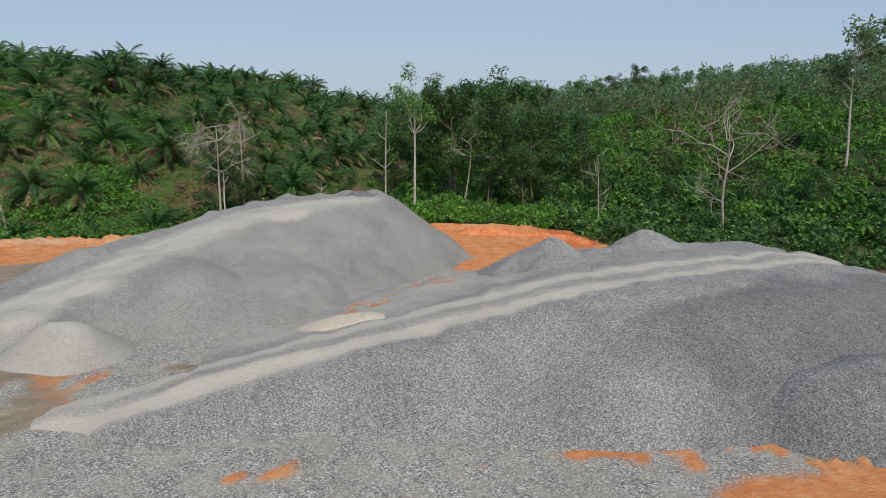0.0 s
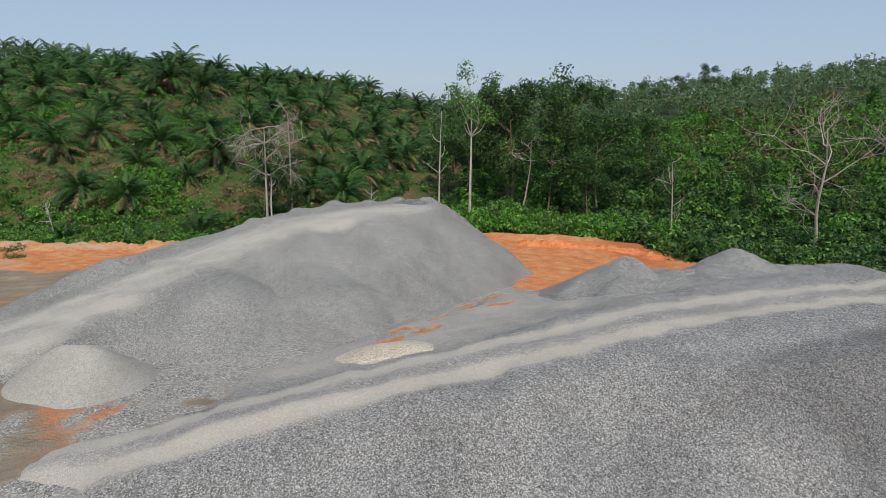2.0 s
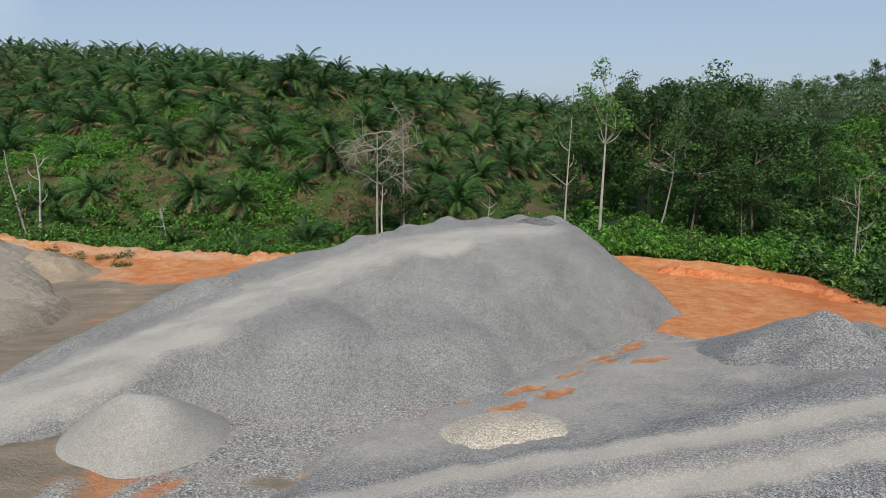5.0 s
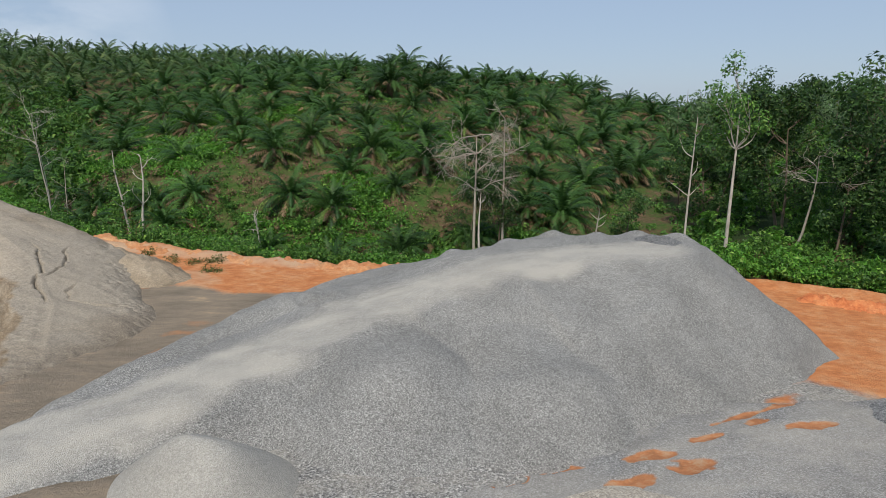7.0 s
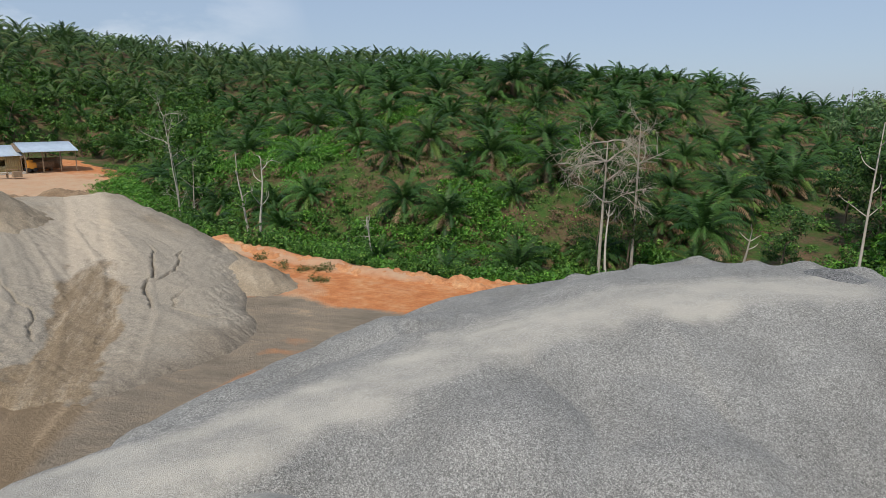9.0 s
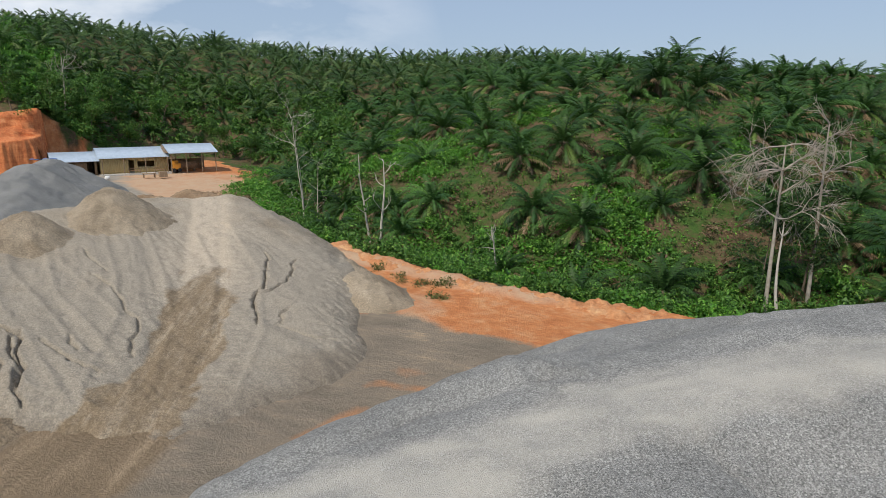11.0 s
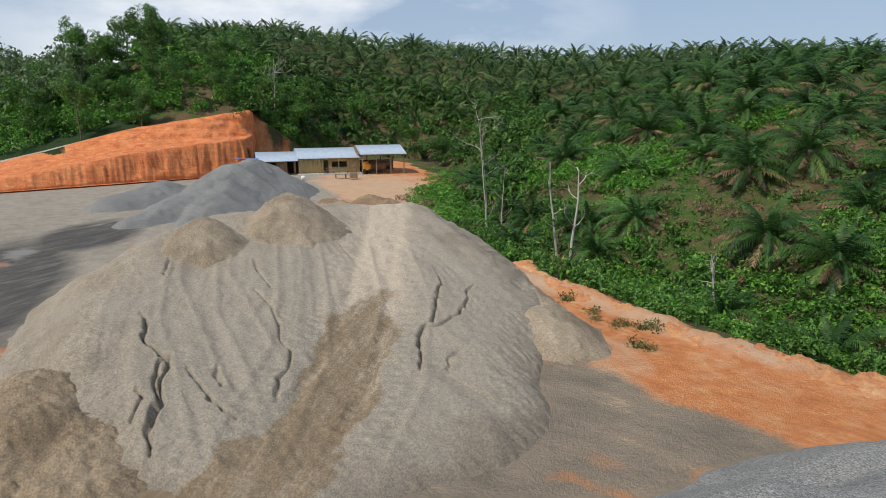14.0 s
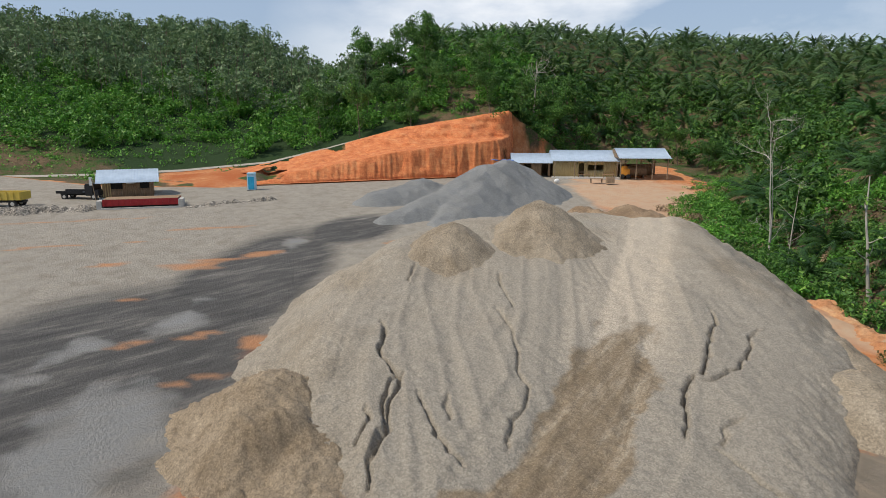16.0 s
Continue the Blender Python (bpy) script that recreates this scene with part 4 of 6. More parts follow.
def d_height(x, y):
    return heap(x, y, [[(-86, 52, 6.6, 0.8), (-82, 48, 6.3, 1.0), (-77, 42.5, 4.4, 0.8), (-72.5, 37, 3.0, 0.8)], [(-86, 42, 4.6, 0.8), (-82, 36, 3.7, 0.8)], [(-79, 46, 5.2, 1.0), (-70, 41, 2.7, 1.0)]], 0.62, 0.16, 36)


make_heap("stone_dust_mound", (-104, 22, -58, 66), 0.2, d_height, STONE_DUST, "tall pile of smooth grey stone dust", "stone dust pile", none)


# ---- cut bank and soil ridges ----
def make_bank():
    th = np.arange(69.8, 101.5, 0.1)
    v = np.concatenate([np.linspace(-0.03, 0.2, 34), np.linspace(0.21, 1.0, 40)])
    t, s = np.meshgrid(th, v)
    edge = np.zeros_like(th)
    for k, a in enumerate(th):
        r = np.linspace(70, 112, 420)
        d = outside(-16 - np.sin(radians(a)) * r, 29 + np.cos(radians(a)) * r, YARD)
        edge[k] = r[np.argmax(d > 0)]
    far = road_at(th)[0] - 1.5
    rad = edge + (far - edge) * s
    x, y = -16 - np.sin(np.radians(t)) * rad, 29 + np.cos(np.radians(t)) * rad
    z = land(x, y)
    steep = smooth(0.0, 0.03, s) * smooth(0.2, 0.12, s)
    along = np.radians(t) * 95
    groove = wave(along / 0.45, z / 6, 91) + 0.5 * wave(along / 0.2, z / 4, 92)
    slump = fbm(along, s * 16, 2.2, 4, 93)
    push = -0.35 * steep - 0.1 * steep * groove - 0.1 * smooth(0.1, 0.2, s) + 0.16 * np.sin(5.5 * z + 2 * slump) * smooth(0.2, 0.3, s) * smooth(1.0, 0.9, s) - 0.25 * slump * smooth(0.1, 0.3, s) * smooth(1.0, 0.85, s)
    x, y = x - np.sin(np.radians(t)) * push, y + np.cos(np.radians(t)) * push
    z = z + 0.16 + 0.16 * slump * smooth(0.15, 0.3, s) * smooth(1.0, 0.9, s)
    m = ground_masks(x, y)["soil"]
    keep = (m > 0.4) & (t > 70.4) & (t < 95 + 0.6 * slump)
    faces = grid_faces(len(th), len(v))
    faces = faces[keep.ravel()[faces].all(1)]
    verts, faces, _ = compact(np.stack([x, y, z], -1).reshape(-1, 3), faces, {})
    tagged(new("cut_bank", mesh_of("cut_bank", verts, faces, [BANK_SOIL])), "steep cut bank of furrowed red laterite", "earth bank", kind="structure")


make_bank()


def berm(name, pts, rise, box, seed, mat, label):
    rows = [(x, y, float(yard_z(np.array(x), np.array(y))) + rise * (0.75 + 0.25 * math.sin(7 * k)), 0.25) for k, (x, y) in enumerate(pts)]
    make_heap(name, box, 0.12, lambda x, y: cloddy(heap(x, y, [rows], 0.7, 0.1, seed, 0.4, 0.5), x, y, seed, 0.7, 0.28), mat, label, "earth bank")


berm("soil_bank", [(-45, 56.4), (-40, 55.4), (-35, 55.2), (-30, 54.9), (-25, 55.5), (-20, 56.8), (-16, 58)], 0.2, (-48, 52, -12, 61), 41, CLOD_SOIL, "crumbling bank of orange soil along the edge of the pad")
berm("soil_bank", [(7.5, 59.5), (11, 58.8), (14, 58.4), (16.4, 56.6), (17.6, 54.6)], 0.45, (4, 51, 21, 63), 42, BANK_SOIL, "broken step of raw red soil")
berm("soil_bank", [(12.6, 18.6), (14.5, 18.9), (17, 18.2), (20, 18.6)], 0.35, (10, 15, 24, 22), 43, CLOD_SOIL, "loose orange soil pushed against the stone")
berm("rubble_bank", [(-81.5, -6), (-81.8, -2), (-82.4, 2.5), (-82.8, 8)], 0.5, (-87, -9, -76, 11), 44, RUBBLE, "low bank of rubble beside the weighbridge")
berm("rubble_bank", [(-82.6, 17.6), (-84.2, 20.5), (-86.3, 25)], 0.4, (-91, 14, -78, 29), 45, RUBBLE, "low strip of spilled rubble")

# ---- plants ----
def part(name, me, mat, parent, label="", m=None):
    """One mesh object under a thing or a part."""
    if isinstance(me, bmesh.types.BMesh):
        data = bpy.data.meshes.new(name)
        me.to_mesh(data)
        me.free()
        me = data
    if mat is not None and not me.materials:
        me.materials.append(mat)
    ob = new(name, me)
    ob.parent = parent
    if m is not None:
        ob.matrix_basis = m
    return tagged(ob, label)


def at_ground(x, y, sink=0.0):
    return float(land(x, y)) - sink


rng = np.random.default_rng(7)


def unit(v):
    return v / np.maximum(np.linalg.norm(v, axis=-1, keepdims=True), 1e-9)


def palm_fronds(seed, count, length, lift, droop, stations=22):
    """Feather fronds round a point: each is one comb of pointed leaflets on both sides of an arching rib."""
    r = np.random.default_rng(seed)
    verts, faces = [], []
    for k in range(count):
        az = k * 2.39996 + r.normal(0, 0.2)
        e0 = radians(lift[0] + (lift[1] - lift[0]) * (k + 0.5) / count + r.normal(0, 7))
        bend = radians(droop * r.uniform(0.75, 1.3))
        long = length * r.uniform(0.8, 1.12)
        s = np.linspace(0, 1, stations + 1)
        ang = e0 - bend * s ** 1.5
        step = long / stations
        out = np.concatenate([[0], np.cumsum(np.cos(ang[:-1]) * step)]) + 0.1
        up = np.concatenate([[0], np.cumsum(np.sin(ang[:-1]) * step)])
        fwd, side = np.array([math.cos(az), math.sin(az), 0]), np.array([-math.sin(az), math.cos(az), 0])
        p = out[:, None] * fwd + np.array([0, 0, 1]) * up[:, None]
        dirs = np.cos(ang)[:, None] * fwd + np.sin(ang)[:, None] * np.array([0, 0, 1])
        nrm = np.cross(side, dirs)
        n, b = len(s), len(verts)
        verts += list(p)
        # the bare stalk
        verts += [p[0] + 0.06 * side, p[3] + 0.05 * side]
        faces += [(b, b + 3, b + n + 1), (b, b + n + 1, b + n)]
        for i in range(3, n - 1):
            full = math.sin(math.pi * min(0.96, 0.12 + 0.88 * s[i])) ** 0.7
            reach = 0.21 * long * full * r.uniform(0.8, 1.15)
            for sg in (-1, 1):
                go = unit(side * sg * 0.75 + dirs[i] * (0.6 + 0.5 * s[i]) + nrm[i] * r.uniform(-0.15, 0.4))
                c = len(verts)
                verts.append(p[i] + go * reach + np.array([0, 0, -0.5 * reach]))
                faces.append((b + i, c, b + i + 1) if sg > 0 else (b + i, b + i + 1, c))
    return np.array(verts), np.array(faces)


def tube(path, radii, sides=6):
    path, radii = np.array(path, float), np.array(radii, float)
    go = unit(np.gradient(path, axis=0))
    ref = np.where(np.abs(go[:, 2:3]) > 0.9, np.array([[1.0, 0, 0]]), np.array([[0, 0, 1.0]]))
    a = unit(np.cross(go, ref))
    b = np.cross(go, a)
    t = np.linspace(0, 2 * np.pi, sides, endpoint=False)
    ring = path[:, None] + radii[:, None, None] * (np.cos(t)[None, :, None] * a[:, None] + np.sin(t)[None, :, None] * b[:, None])
    n = len(path)
    i = np.arange(n * sides).reshape(n, sides)
    j = np.roll(i, -1, 1)
    faces = np.stack([i[:-1], j[:-1], j[1:], i[1:]], -1).reshape(-1, 4)
    return ring.reshape(-1, 3), faces


def join(pieces):
    verts, faces, n = [], [], 0
    for v, f in pieces:
        verts.append(v)
        faces.append(f + n)
        n += len(v)
    return np.concatenate(verts), np.concatenate(faces)


def make_palm(seed, trunk_h, length):
    r = np.random.default_rng(seed)
    palm = tagged(new("oil_palm"), "oil palm with dark feathery fronds on the hillside", "palm tree", "oil palm plantation")
    v, f = tube([(0, 0, -0.6), (0.02, 0, trunk_h * 0.5), (0, 0, trunk_h), (0, 0, trunk_h + 0.35)], [0.42, 0.36, 0.34, 0.12], 8)
    part("trunk", mesh_of("trunk", v, f), BARK_BROWN, palm, "short rough trunk with old frond stubs")
    v, f = palm_fronds(seed, 34, length * 1.06, (84, -16), 84, 28)
    part("crown", mesh_of("crown", v + (0, 0, trunk_h + 0.2), f), PALM_LEAF, palm)
    v, f = palm_fronds(seed + 99, 13, length * 0.92, (28, -30), 52, 14)
    part("dry_skirt", mesh_of("dry_skirt", v + (0, 0, trunk_h), f), PALM_DRY, palm, "hanging dry brown fronds")
    return palm


PALMS = [make_palm(100 + k, h, s) for k, (h, s) in enumerate(((0.5, 3.2), (0.9, 3.6), (1.3, 3.9), (0.7, 3.4), (1.8, 3.8)))]
PALM_PARK = [(-70 - 8 * k, 150 + 3 * k) for k in range(5)]
palm_spots = []
for row in range(36):
    for colm in range(46):
        px = -215 + colm * 6.2 + (row % 2) * 3.1 + rng.normal(0, 1.15)
        py = 36 + row * 5.3 + rng.normal(0, 1.15)
        dd = float(outside(np.array(px), np.array(py), YARD))
        th = math.degrees(math.atan2(-(px + 16), py - 29))
        if not (-20 < th < 80) or dd < (4.2 if 8 < th < 52 else 7.5):
            continue
        lim = 96 if th < 12 else 78 if th < 50 else 92
        if dd > lim or (th > 70 and dd < 26):
            continue
        # clearings with creepers low on the slope
        if dd < 24 and float(fbm(np.array(px), np.array(py), 7, 3, 90)) > 0.6:
            continue
        if px > -7 and py < 90:
            continue
        palm_spots.append((px, py, dd, th))
palm_spots.sort(key=lambda q: math.hypot(q[0] + 10, q[1] - 20))
back_palms = palm_spots[290:]
for n, (px, py, dd, th) in enumerate(palm_spots[:290]):
    ob, s = PALMS[n % 5], float(rng.uniform(0.72, 1.2 if dd < 45 else 1.0)) * (0.88 if dd < 22 else 0.97 if dd < 34 else 1.03)
    m = pose(px, py, at_ground(px, py, 0.45), float(rng.normal(0, 6)), float(rng.normal(0, 6)), float(rng.uniform(0, 360))) @ Matrix.Scale(s, 4)
    if n < 5:
        ob.matrix_basis = m
    else:
        c = copy_thing(ob, m)
        c.matrix_basis = m


def many(name, spots, bases, mats, label, category, size):
    r = np.random.default_rng(len(spots))
    pieces = []
    for k, (x, y) in enumerate(spots):
        v, f = bases[k % len(bases)]
        t, s = r.uniform(0, 2 * np.pi), size * r.uniform(0.85, 1.2)
        c, sn = math.cos(t) * s, math.sin(t) * s
        pieces.append((np.stack([v[:, 0] * c - v[:, 1] * sn, v[:, 0] * sn + v[:, 1] * c, v[:, 2] * s], -1) + (x, y, at_ground(x, y)), f))
    v, f = join(pieces)
    return tagged(new(name, mesh_of(name, v, f, mats)), label, category, kind="stuff")


BACK = []
for k in range(3):
    v, f = palm_fronds(160 + k, 18, 3.8, (82, -8), 72, 14)
    BACK.append((v + (0, 0, 1.4), f))
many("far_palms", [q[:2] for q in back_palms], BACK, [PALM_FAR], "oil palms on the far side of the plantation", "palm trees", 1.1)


def leaf_cloud(seed, centres, spread_, count, size, up=0.5):
    """Small leaves gathered round points."""
    r = np.random.default_rng(seed)
    centres = np.asarray(centres, float)
    c = centres[r.integers(0, len(centres), count)]
    off = unit(r.normal(size=(count, 3))) * (r.random((count, 1)) ** 0.5) * spread_
    off[:, 2] *= 0.75
    p = c + off
    nrm = unit(r.normal(size=(count, 3)) * 0.7 + unit(off) * 0.6 + np.array([0, 0, up]))
    a = unit(np.cross(nrm, r.normal(size=(count, 3))))
    b = np.cross(nrm, a)
    s = (size * r.uniform(0.6, 1.3, (count, 1)))
    v = np.stack([p - a * s * 0.8 - b * s * 0.35, p + a * s - nrm * s * 0.25, p - a * s * 0.3 + b * s * 0.55], 1).reshape(-1, 3)
    return v, np.arange(3 * count).reshape(-1, 3)


def clumps(seed, centres, radius, per, size, squat=0.8):
    """Leaves laid like shingles over round sprays: each spray is lit on top and open below."""
    r = np.random.default_rng(seed)
    c = np.repeat(np.asarray(centres, float), per, 0)
    n = len(c)
    rad = np.repeat(radius * r.uniform(0.65, 1.25, (len(centres), 1)), per, 0)
    go = unit(r.normal(size=(n, 3)) + (0, 0, 0.45))
    p = c + go * rad * r.uniform(0.6, 1.08, (n, 1)) * (1, 1, squat)
    nrm = unit(go * 0.9 + r.normal(size=(n, 3)) * 0.42 + (0, 0, 0.25))
    a = unit(np.cross(nrm, r.normal(size=(n, 3))))
    b = np.cross(nrm, a)
    s = size * r.uniform(0.6, 1.35, (n, 1))
    v = np.stack([p - a * s * 0.8 - b * s * 0.35, p + a * s - nrm * s * 0.3, p - a * s * 0.3 + b * s * 0.6], 1).reshape(-1, 3)
    return v, np.arange(3 * n).reshape(-1, 3)


def shrub(seed, radius, sprays, per, size, tall=0.5):
    r = np.random.default_rng(seed)
    cs = [(r.normal(0, radius * 0.42), r.normal(0, radius * 0.42), abs(r.normal(tall, tall * 0.6)) * radius) for _ in range(sprays)]
    return clumps(seed + 1, cs, radius * 0.42, per, size)


def scatter(name, spots, bases, mats, label, category, sizes):
    """ONE mesh of many plants, each turned and sized anew."""
    pieces, r = [], np.random.default_rng(len(spots))
    for k, (x, y, z) in enumerate(spots):
        v, f = bases[k % len(bases)]
        t, s = r.uniform(0, 2 * np.pi), sizes[k] if np.ndim(sizes) else sizes * r.uniform(0.65, 1.4)
        c, sn = math.cos(t) * s, math.sin(t) * s
        w = np.stack([v[:, 0] * c - v[:, 1] * sn, v[:, 0] * sn + v[:, 1] * c, v[:, 2] * s * r.uniform(0.75, 1.25)], -1) + (x, y, z)
        pieces.append((w, f))
    v, f = join(pieces)
    return tagged(new(name, mesh_of(name, v, f, mats)), label, category, kind="stuff")


def pick(count, box, test, seed):
    """Random places on the land that pass a test of (x, y, distance outside the yard, direction)."""
    r = np.random.default_rng(seed)
    x = r.uniform(box[0], box[2], count * 12)
    y = r.uniform(box[1], box[3], count * 12)
    d = outside(x, y, YARD)
    th = np.degrees(np.arctan2(-(x + 16), y - 29))
    ok = np.flatnonzero(test(x, y, d, th))[:count]
    return np.stack([x[ok], y[ok], land(x[ok], y[ok])], -1)


BUSHES = [shrub(200 + k, 1.0, 8, 14, 0.19) for k in range(6)]
TUFTS = [shrub(230 + k, 0.85, 7, 16, 0.12, 0.22) for k in range(5)]
SPRIGS = [leaf_cloud(250 + k, [(0, 0, 0.1), (0.25, 0.1, 0.1), (-0.2, 0.2, 0.1)], 0.5, 18, 0.13, 0.8) for k in range(5)]
FINE = [shrub(270 + k, 1.0, 10, 18, 0.16, 0.55) for k in range(5)]

edge = pick(560, (-75, 50, 34, 84), lambda x, y, d, th: (d > np.where(x < -60, 5.0, 0.7)) & (d < 11) & (fbm(x, y, 5, 2, 300) > -0.5), 1)
scatter("undergrowth", edge, FINE, [LEAF_BUSH], "dense green shrubs along the foot of the hill", "shrubs", 0.85)
slope_ = pick(800, (-150, 58, 6, 165), lambda x, y, d, th: (d > 8) & (d < 95) & (fbm(x, y, 8, 2, 310) > -0.1), 2)
scatter("undergrowth", slope_, BUSHES[:3] + TUFTS[:2], [LEAF_BUSH], "dark low growth between the palms", "shrubs", 0.9)
creep = pick(2250, (-90, 54, 4, 92), lambda x, y, d, th: (d > 0.6) & (d < 32) & (fbm(x, y, 7, 3, 90) > 0.02) & (th > -5), 3)
scatter("creepers", creep, TUFTS, [LEAF_BRIGHT], "bright green creepers over the lower slope", "creepers", 1.15)
low = pick(6500, (-100, 56, 8, 105), lambda x, y, d, th: (d > 1.0) & (d < 40) & (th > -12) & (fbm(x, y, 3, 3, 340) > -0.8), 14)
scatter("ground_cover", low[::3], SPRIGS, [LEAF_BRIGHT], "bright grass and young weeds on the slope", "weeds", 1.1)
scatter("ground_cover", np.concatenate([low[1::3], low[2::3]]), SPRIGS, [LEAF_BUSH], "low weeds and grass between the palms", "weeds", 1.0)
dry = pick(900, (-90, 56, 4, 95), lambda x, y, d, th: (d > 4) & (d < 40) & (fbm(x, y, 6, 2, 320) > 0.15) & (th > -5), 4)
scatter("dry_scrub", dry, SPRIGS + TUFTS[:2], [PALM_DRY], "dry brown grass and dead fronds on the slope", "dry grass", 0.9)

foot = pick(170, (-2, 60, 24, 74), lambda x, y, d, th: (d > 0.6) & (d < 5), 18)
scatter("undergrowth", foot, FINE, [LEAF_BRIGHT], "bright leafy shrubs at the foot of the wood", "shrubs", 1.0)
brow = pick(620, (14, 40, 90, 110), lambda x, y, d, th: (d > 0.8) & (d < 22) & (th < -30) & (th > -75), 16)
scatter("undergrowth", brow, BUSHES, [LEAF_DARK], "thick dark scrub at the foot of the hillside", "shrubs", 1.15)
right = pick(1600, (-2, 40, 190, 240), lambda x, y, d, th: (d > 10) & (d < 75) & (th < -18) & (th > -85), 5)
scatter("undergrowth", right[:950], BUSHES, [LEAF_BRIGHT], "bright green scrub on the hillside", "shrubs", 1.25)
scatter("undergrowth", right[950:], BUSHES, [LEAF_BUSH], "thick green scrub on the hillside", "shrubs", 1.25)
olive = pick(650, (10, 50, 190, 240), lambda x, y, d, th: (d > 22) & (d < 100) & (th < -20) & (th > -85) & (fbm(x, y, 16, 2, 330) > 0.0), 6)
scatter("undergrowth", olive, BUSHES, [LEAF_OLIVE], "olive and rusty scrub on the hillside", "shrubs", 1.2)
west_ = pick(1000, (-260, -60, -98, 100), lambda x, y, d, th: (np.hypot(x + 16, y - 29) > road_at(th)[0] + np.where(th > 96, 12, 3.5)) & (d < 60) & (th > 70) & (th < 128), 7)
scatter("undergrowth", west_, FINE, [LEAF_BRIGHT], "bright leafy bushes above the road", "shrubs", 1.7)

behind = pick(520, (-150, 56, -60, 120), lambda x, y, d, th: (d > np.where(th < 66, 6.0, 1.5)) & (d < 34) & (th > 46) & (th < 73), 15)
scatter("undergrowth", behind, BUSHES, [LEAF_BUSH], "thick green bushes behind the sheds", "shrubs", 1.7)

flank = pick(70, (-125, 52, -95, 75), lambda x, y, d, th: (th > 67.5) & (th < 71.2) & (d > 0.6) & (np.hypot(x + 16, y - 29) < 109), 19)
scatter("undergrowth", flank, FINE, [LEAF_BUSH], "bushes closing over the end of the cut bank", "shrubs", 1.25)
verge = pick(170, (-92, 58, -58, 82), lambda x, y, d, th: (d > -1.6) & (d < 5.5) & (th < 66), 20)
scatter("dry_scrub", verge[:60], TUFTS, [PALM_DRY], "heaped dry brush beside the shed yard", "dry grass", 0.8)
scatter("tall_grass", verge[60:], TUFTS, [LEAF_BRIGHT], "bright grass on the edge of the shed yard", "grass", 0.8)

meadow = pick(1500, (-180, -60, -98, 20), lambda x, y, d, th: (d > 3) & (d < 45) & (th > 88) & (th < 128) & (np.abs(road_at(th)[0] - np.hypot(x + 16, y - 29)) > 2.6) & (ground_masks(x, y)["soil"] < 0.3), 17)
scatter("tall_grass", meadow, SPRIGS, [LEAF_BRIGHT], "bright grass and weeds beside the road", "grass", 1.7)


def limb_tree(seed, height, lean=0.05, sway=0.05, spread_=0.35, levels=3, first=0.45, droop=0.0, thick=0.16, kids=4):
    """Tapered trunk and limbs. Gives the trunk, the branches, and the tips."""
    r = np.random.default_rng(seed)
    trunk_path = [np.array([0, 0, -0.4])]
    go = np.array([r.normal(0, lean), r.normal(0, lean), 1.0])
    for k in range(8):
        go = unit(go + np.append(r.normal(0, sway, 2), 0.02))
        trunk_path.append(trunk_path[-1] + go * (height + 0.4) / 8)
    trunk_path = np.array(trunk_path)
    trunk = tube(trunk_path, np.linspace(thick, thick * 0.25, 9), 7)
    limbs, tips = [], []

    def grow(p, d, long, rad, level, limb):
        path, dd = [p], unit(d)
        for _ in range(5):
            dd = unit(dd + r.normal(0, 0.16, 3) + np.array([0, 0, 0.09 - droop]))
            path.append(path[-1] + dd * long / 5)
        limb.append(tube(path, np.linspace(rad, rad * 0.3, 6), 5 if level < 2 else 3))
        if level + 1 >= levels:
            tips.append(path[-1])
            tips.append(path[3])
            return
        for _ in range(kids):
            i = r.integers(2, 6)
            turn = unit(dd + r.normal(0, 0.75, 3))
            grow(path[i], turn, long * r.uniform(0.45, 0.75), rad * 0.5, level + 1, limb)

    for k in range(kids + 3):
        i = int(np.clip(round(8 * r.uniform(first, 1.0)), 1, 8))
        az = k * 2.4 + r.normal(0, 0.3)
        out = np.array([math.cos(az), math.sin(az), r.uniform(0.2, 0.9) - droop])
        limb = []
        grow(trunk_path[i], out, height * spread_ * r.uniform(0.6, 1.1), thick * 0.36, 1, limb)
        limbs.append(join(limb))
    return trunk, limbs, np.array(tips)


def make_tree(name, label, category, seed, height, leaves, size, cluster, mat, bark, group="", **kw):
    tree = tagged(new(name), label, category, group)
    trunk, limbs, tips = limb_tree(seed, height, **kw)
    part("trunk", mesh_of("trunk", *trunk), bark, tree)
    for limb in limbs:
        part("limb", mesh_of("limb", *limb), bark, tree)
    if leaves:
        r = np.random.default_rng(seed)
        count = min(len(tips), max(8, leaves // 40))
        part("crown", mesh_of("crown", *clumps(seed, tips[r.permutation(len(tips))[:count]], cluster, leaves // count, size, 0.7)), mat, tree)
    return tree


def put(ob, x, y, scale=1.0, turn=0.0, sink=0.05):
    m = pose(x, y, at_ground(x, y, sink), 0, 0, turn) @ Matrix.Scale(scale, 4)
    ob.matrix_basis = m
    return ob


def again(ob, x, y, scale=1.0, turn=0.0, sink=0.05):
    m = pose(x, y, at_ground(x, y, sink), 0, 0, turn) @ Matrix.Scale(scale, 4)
    c = copy_thing(ob, m)
    c.matrix_basis = m
    return c


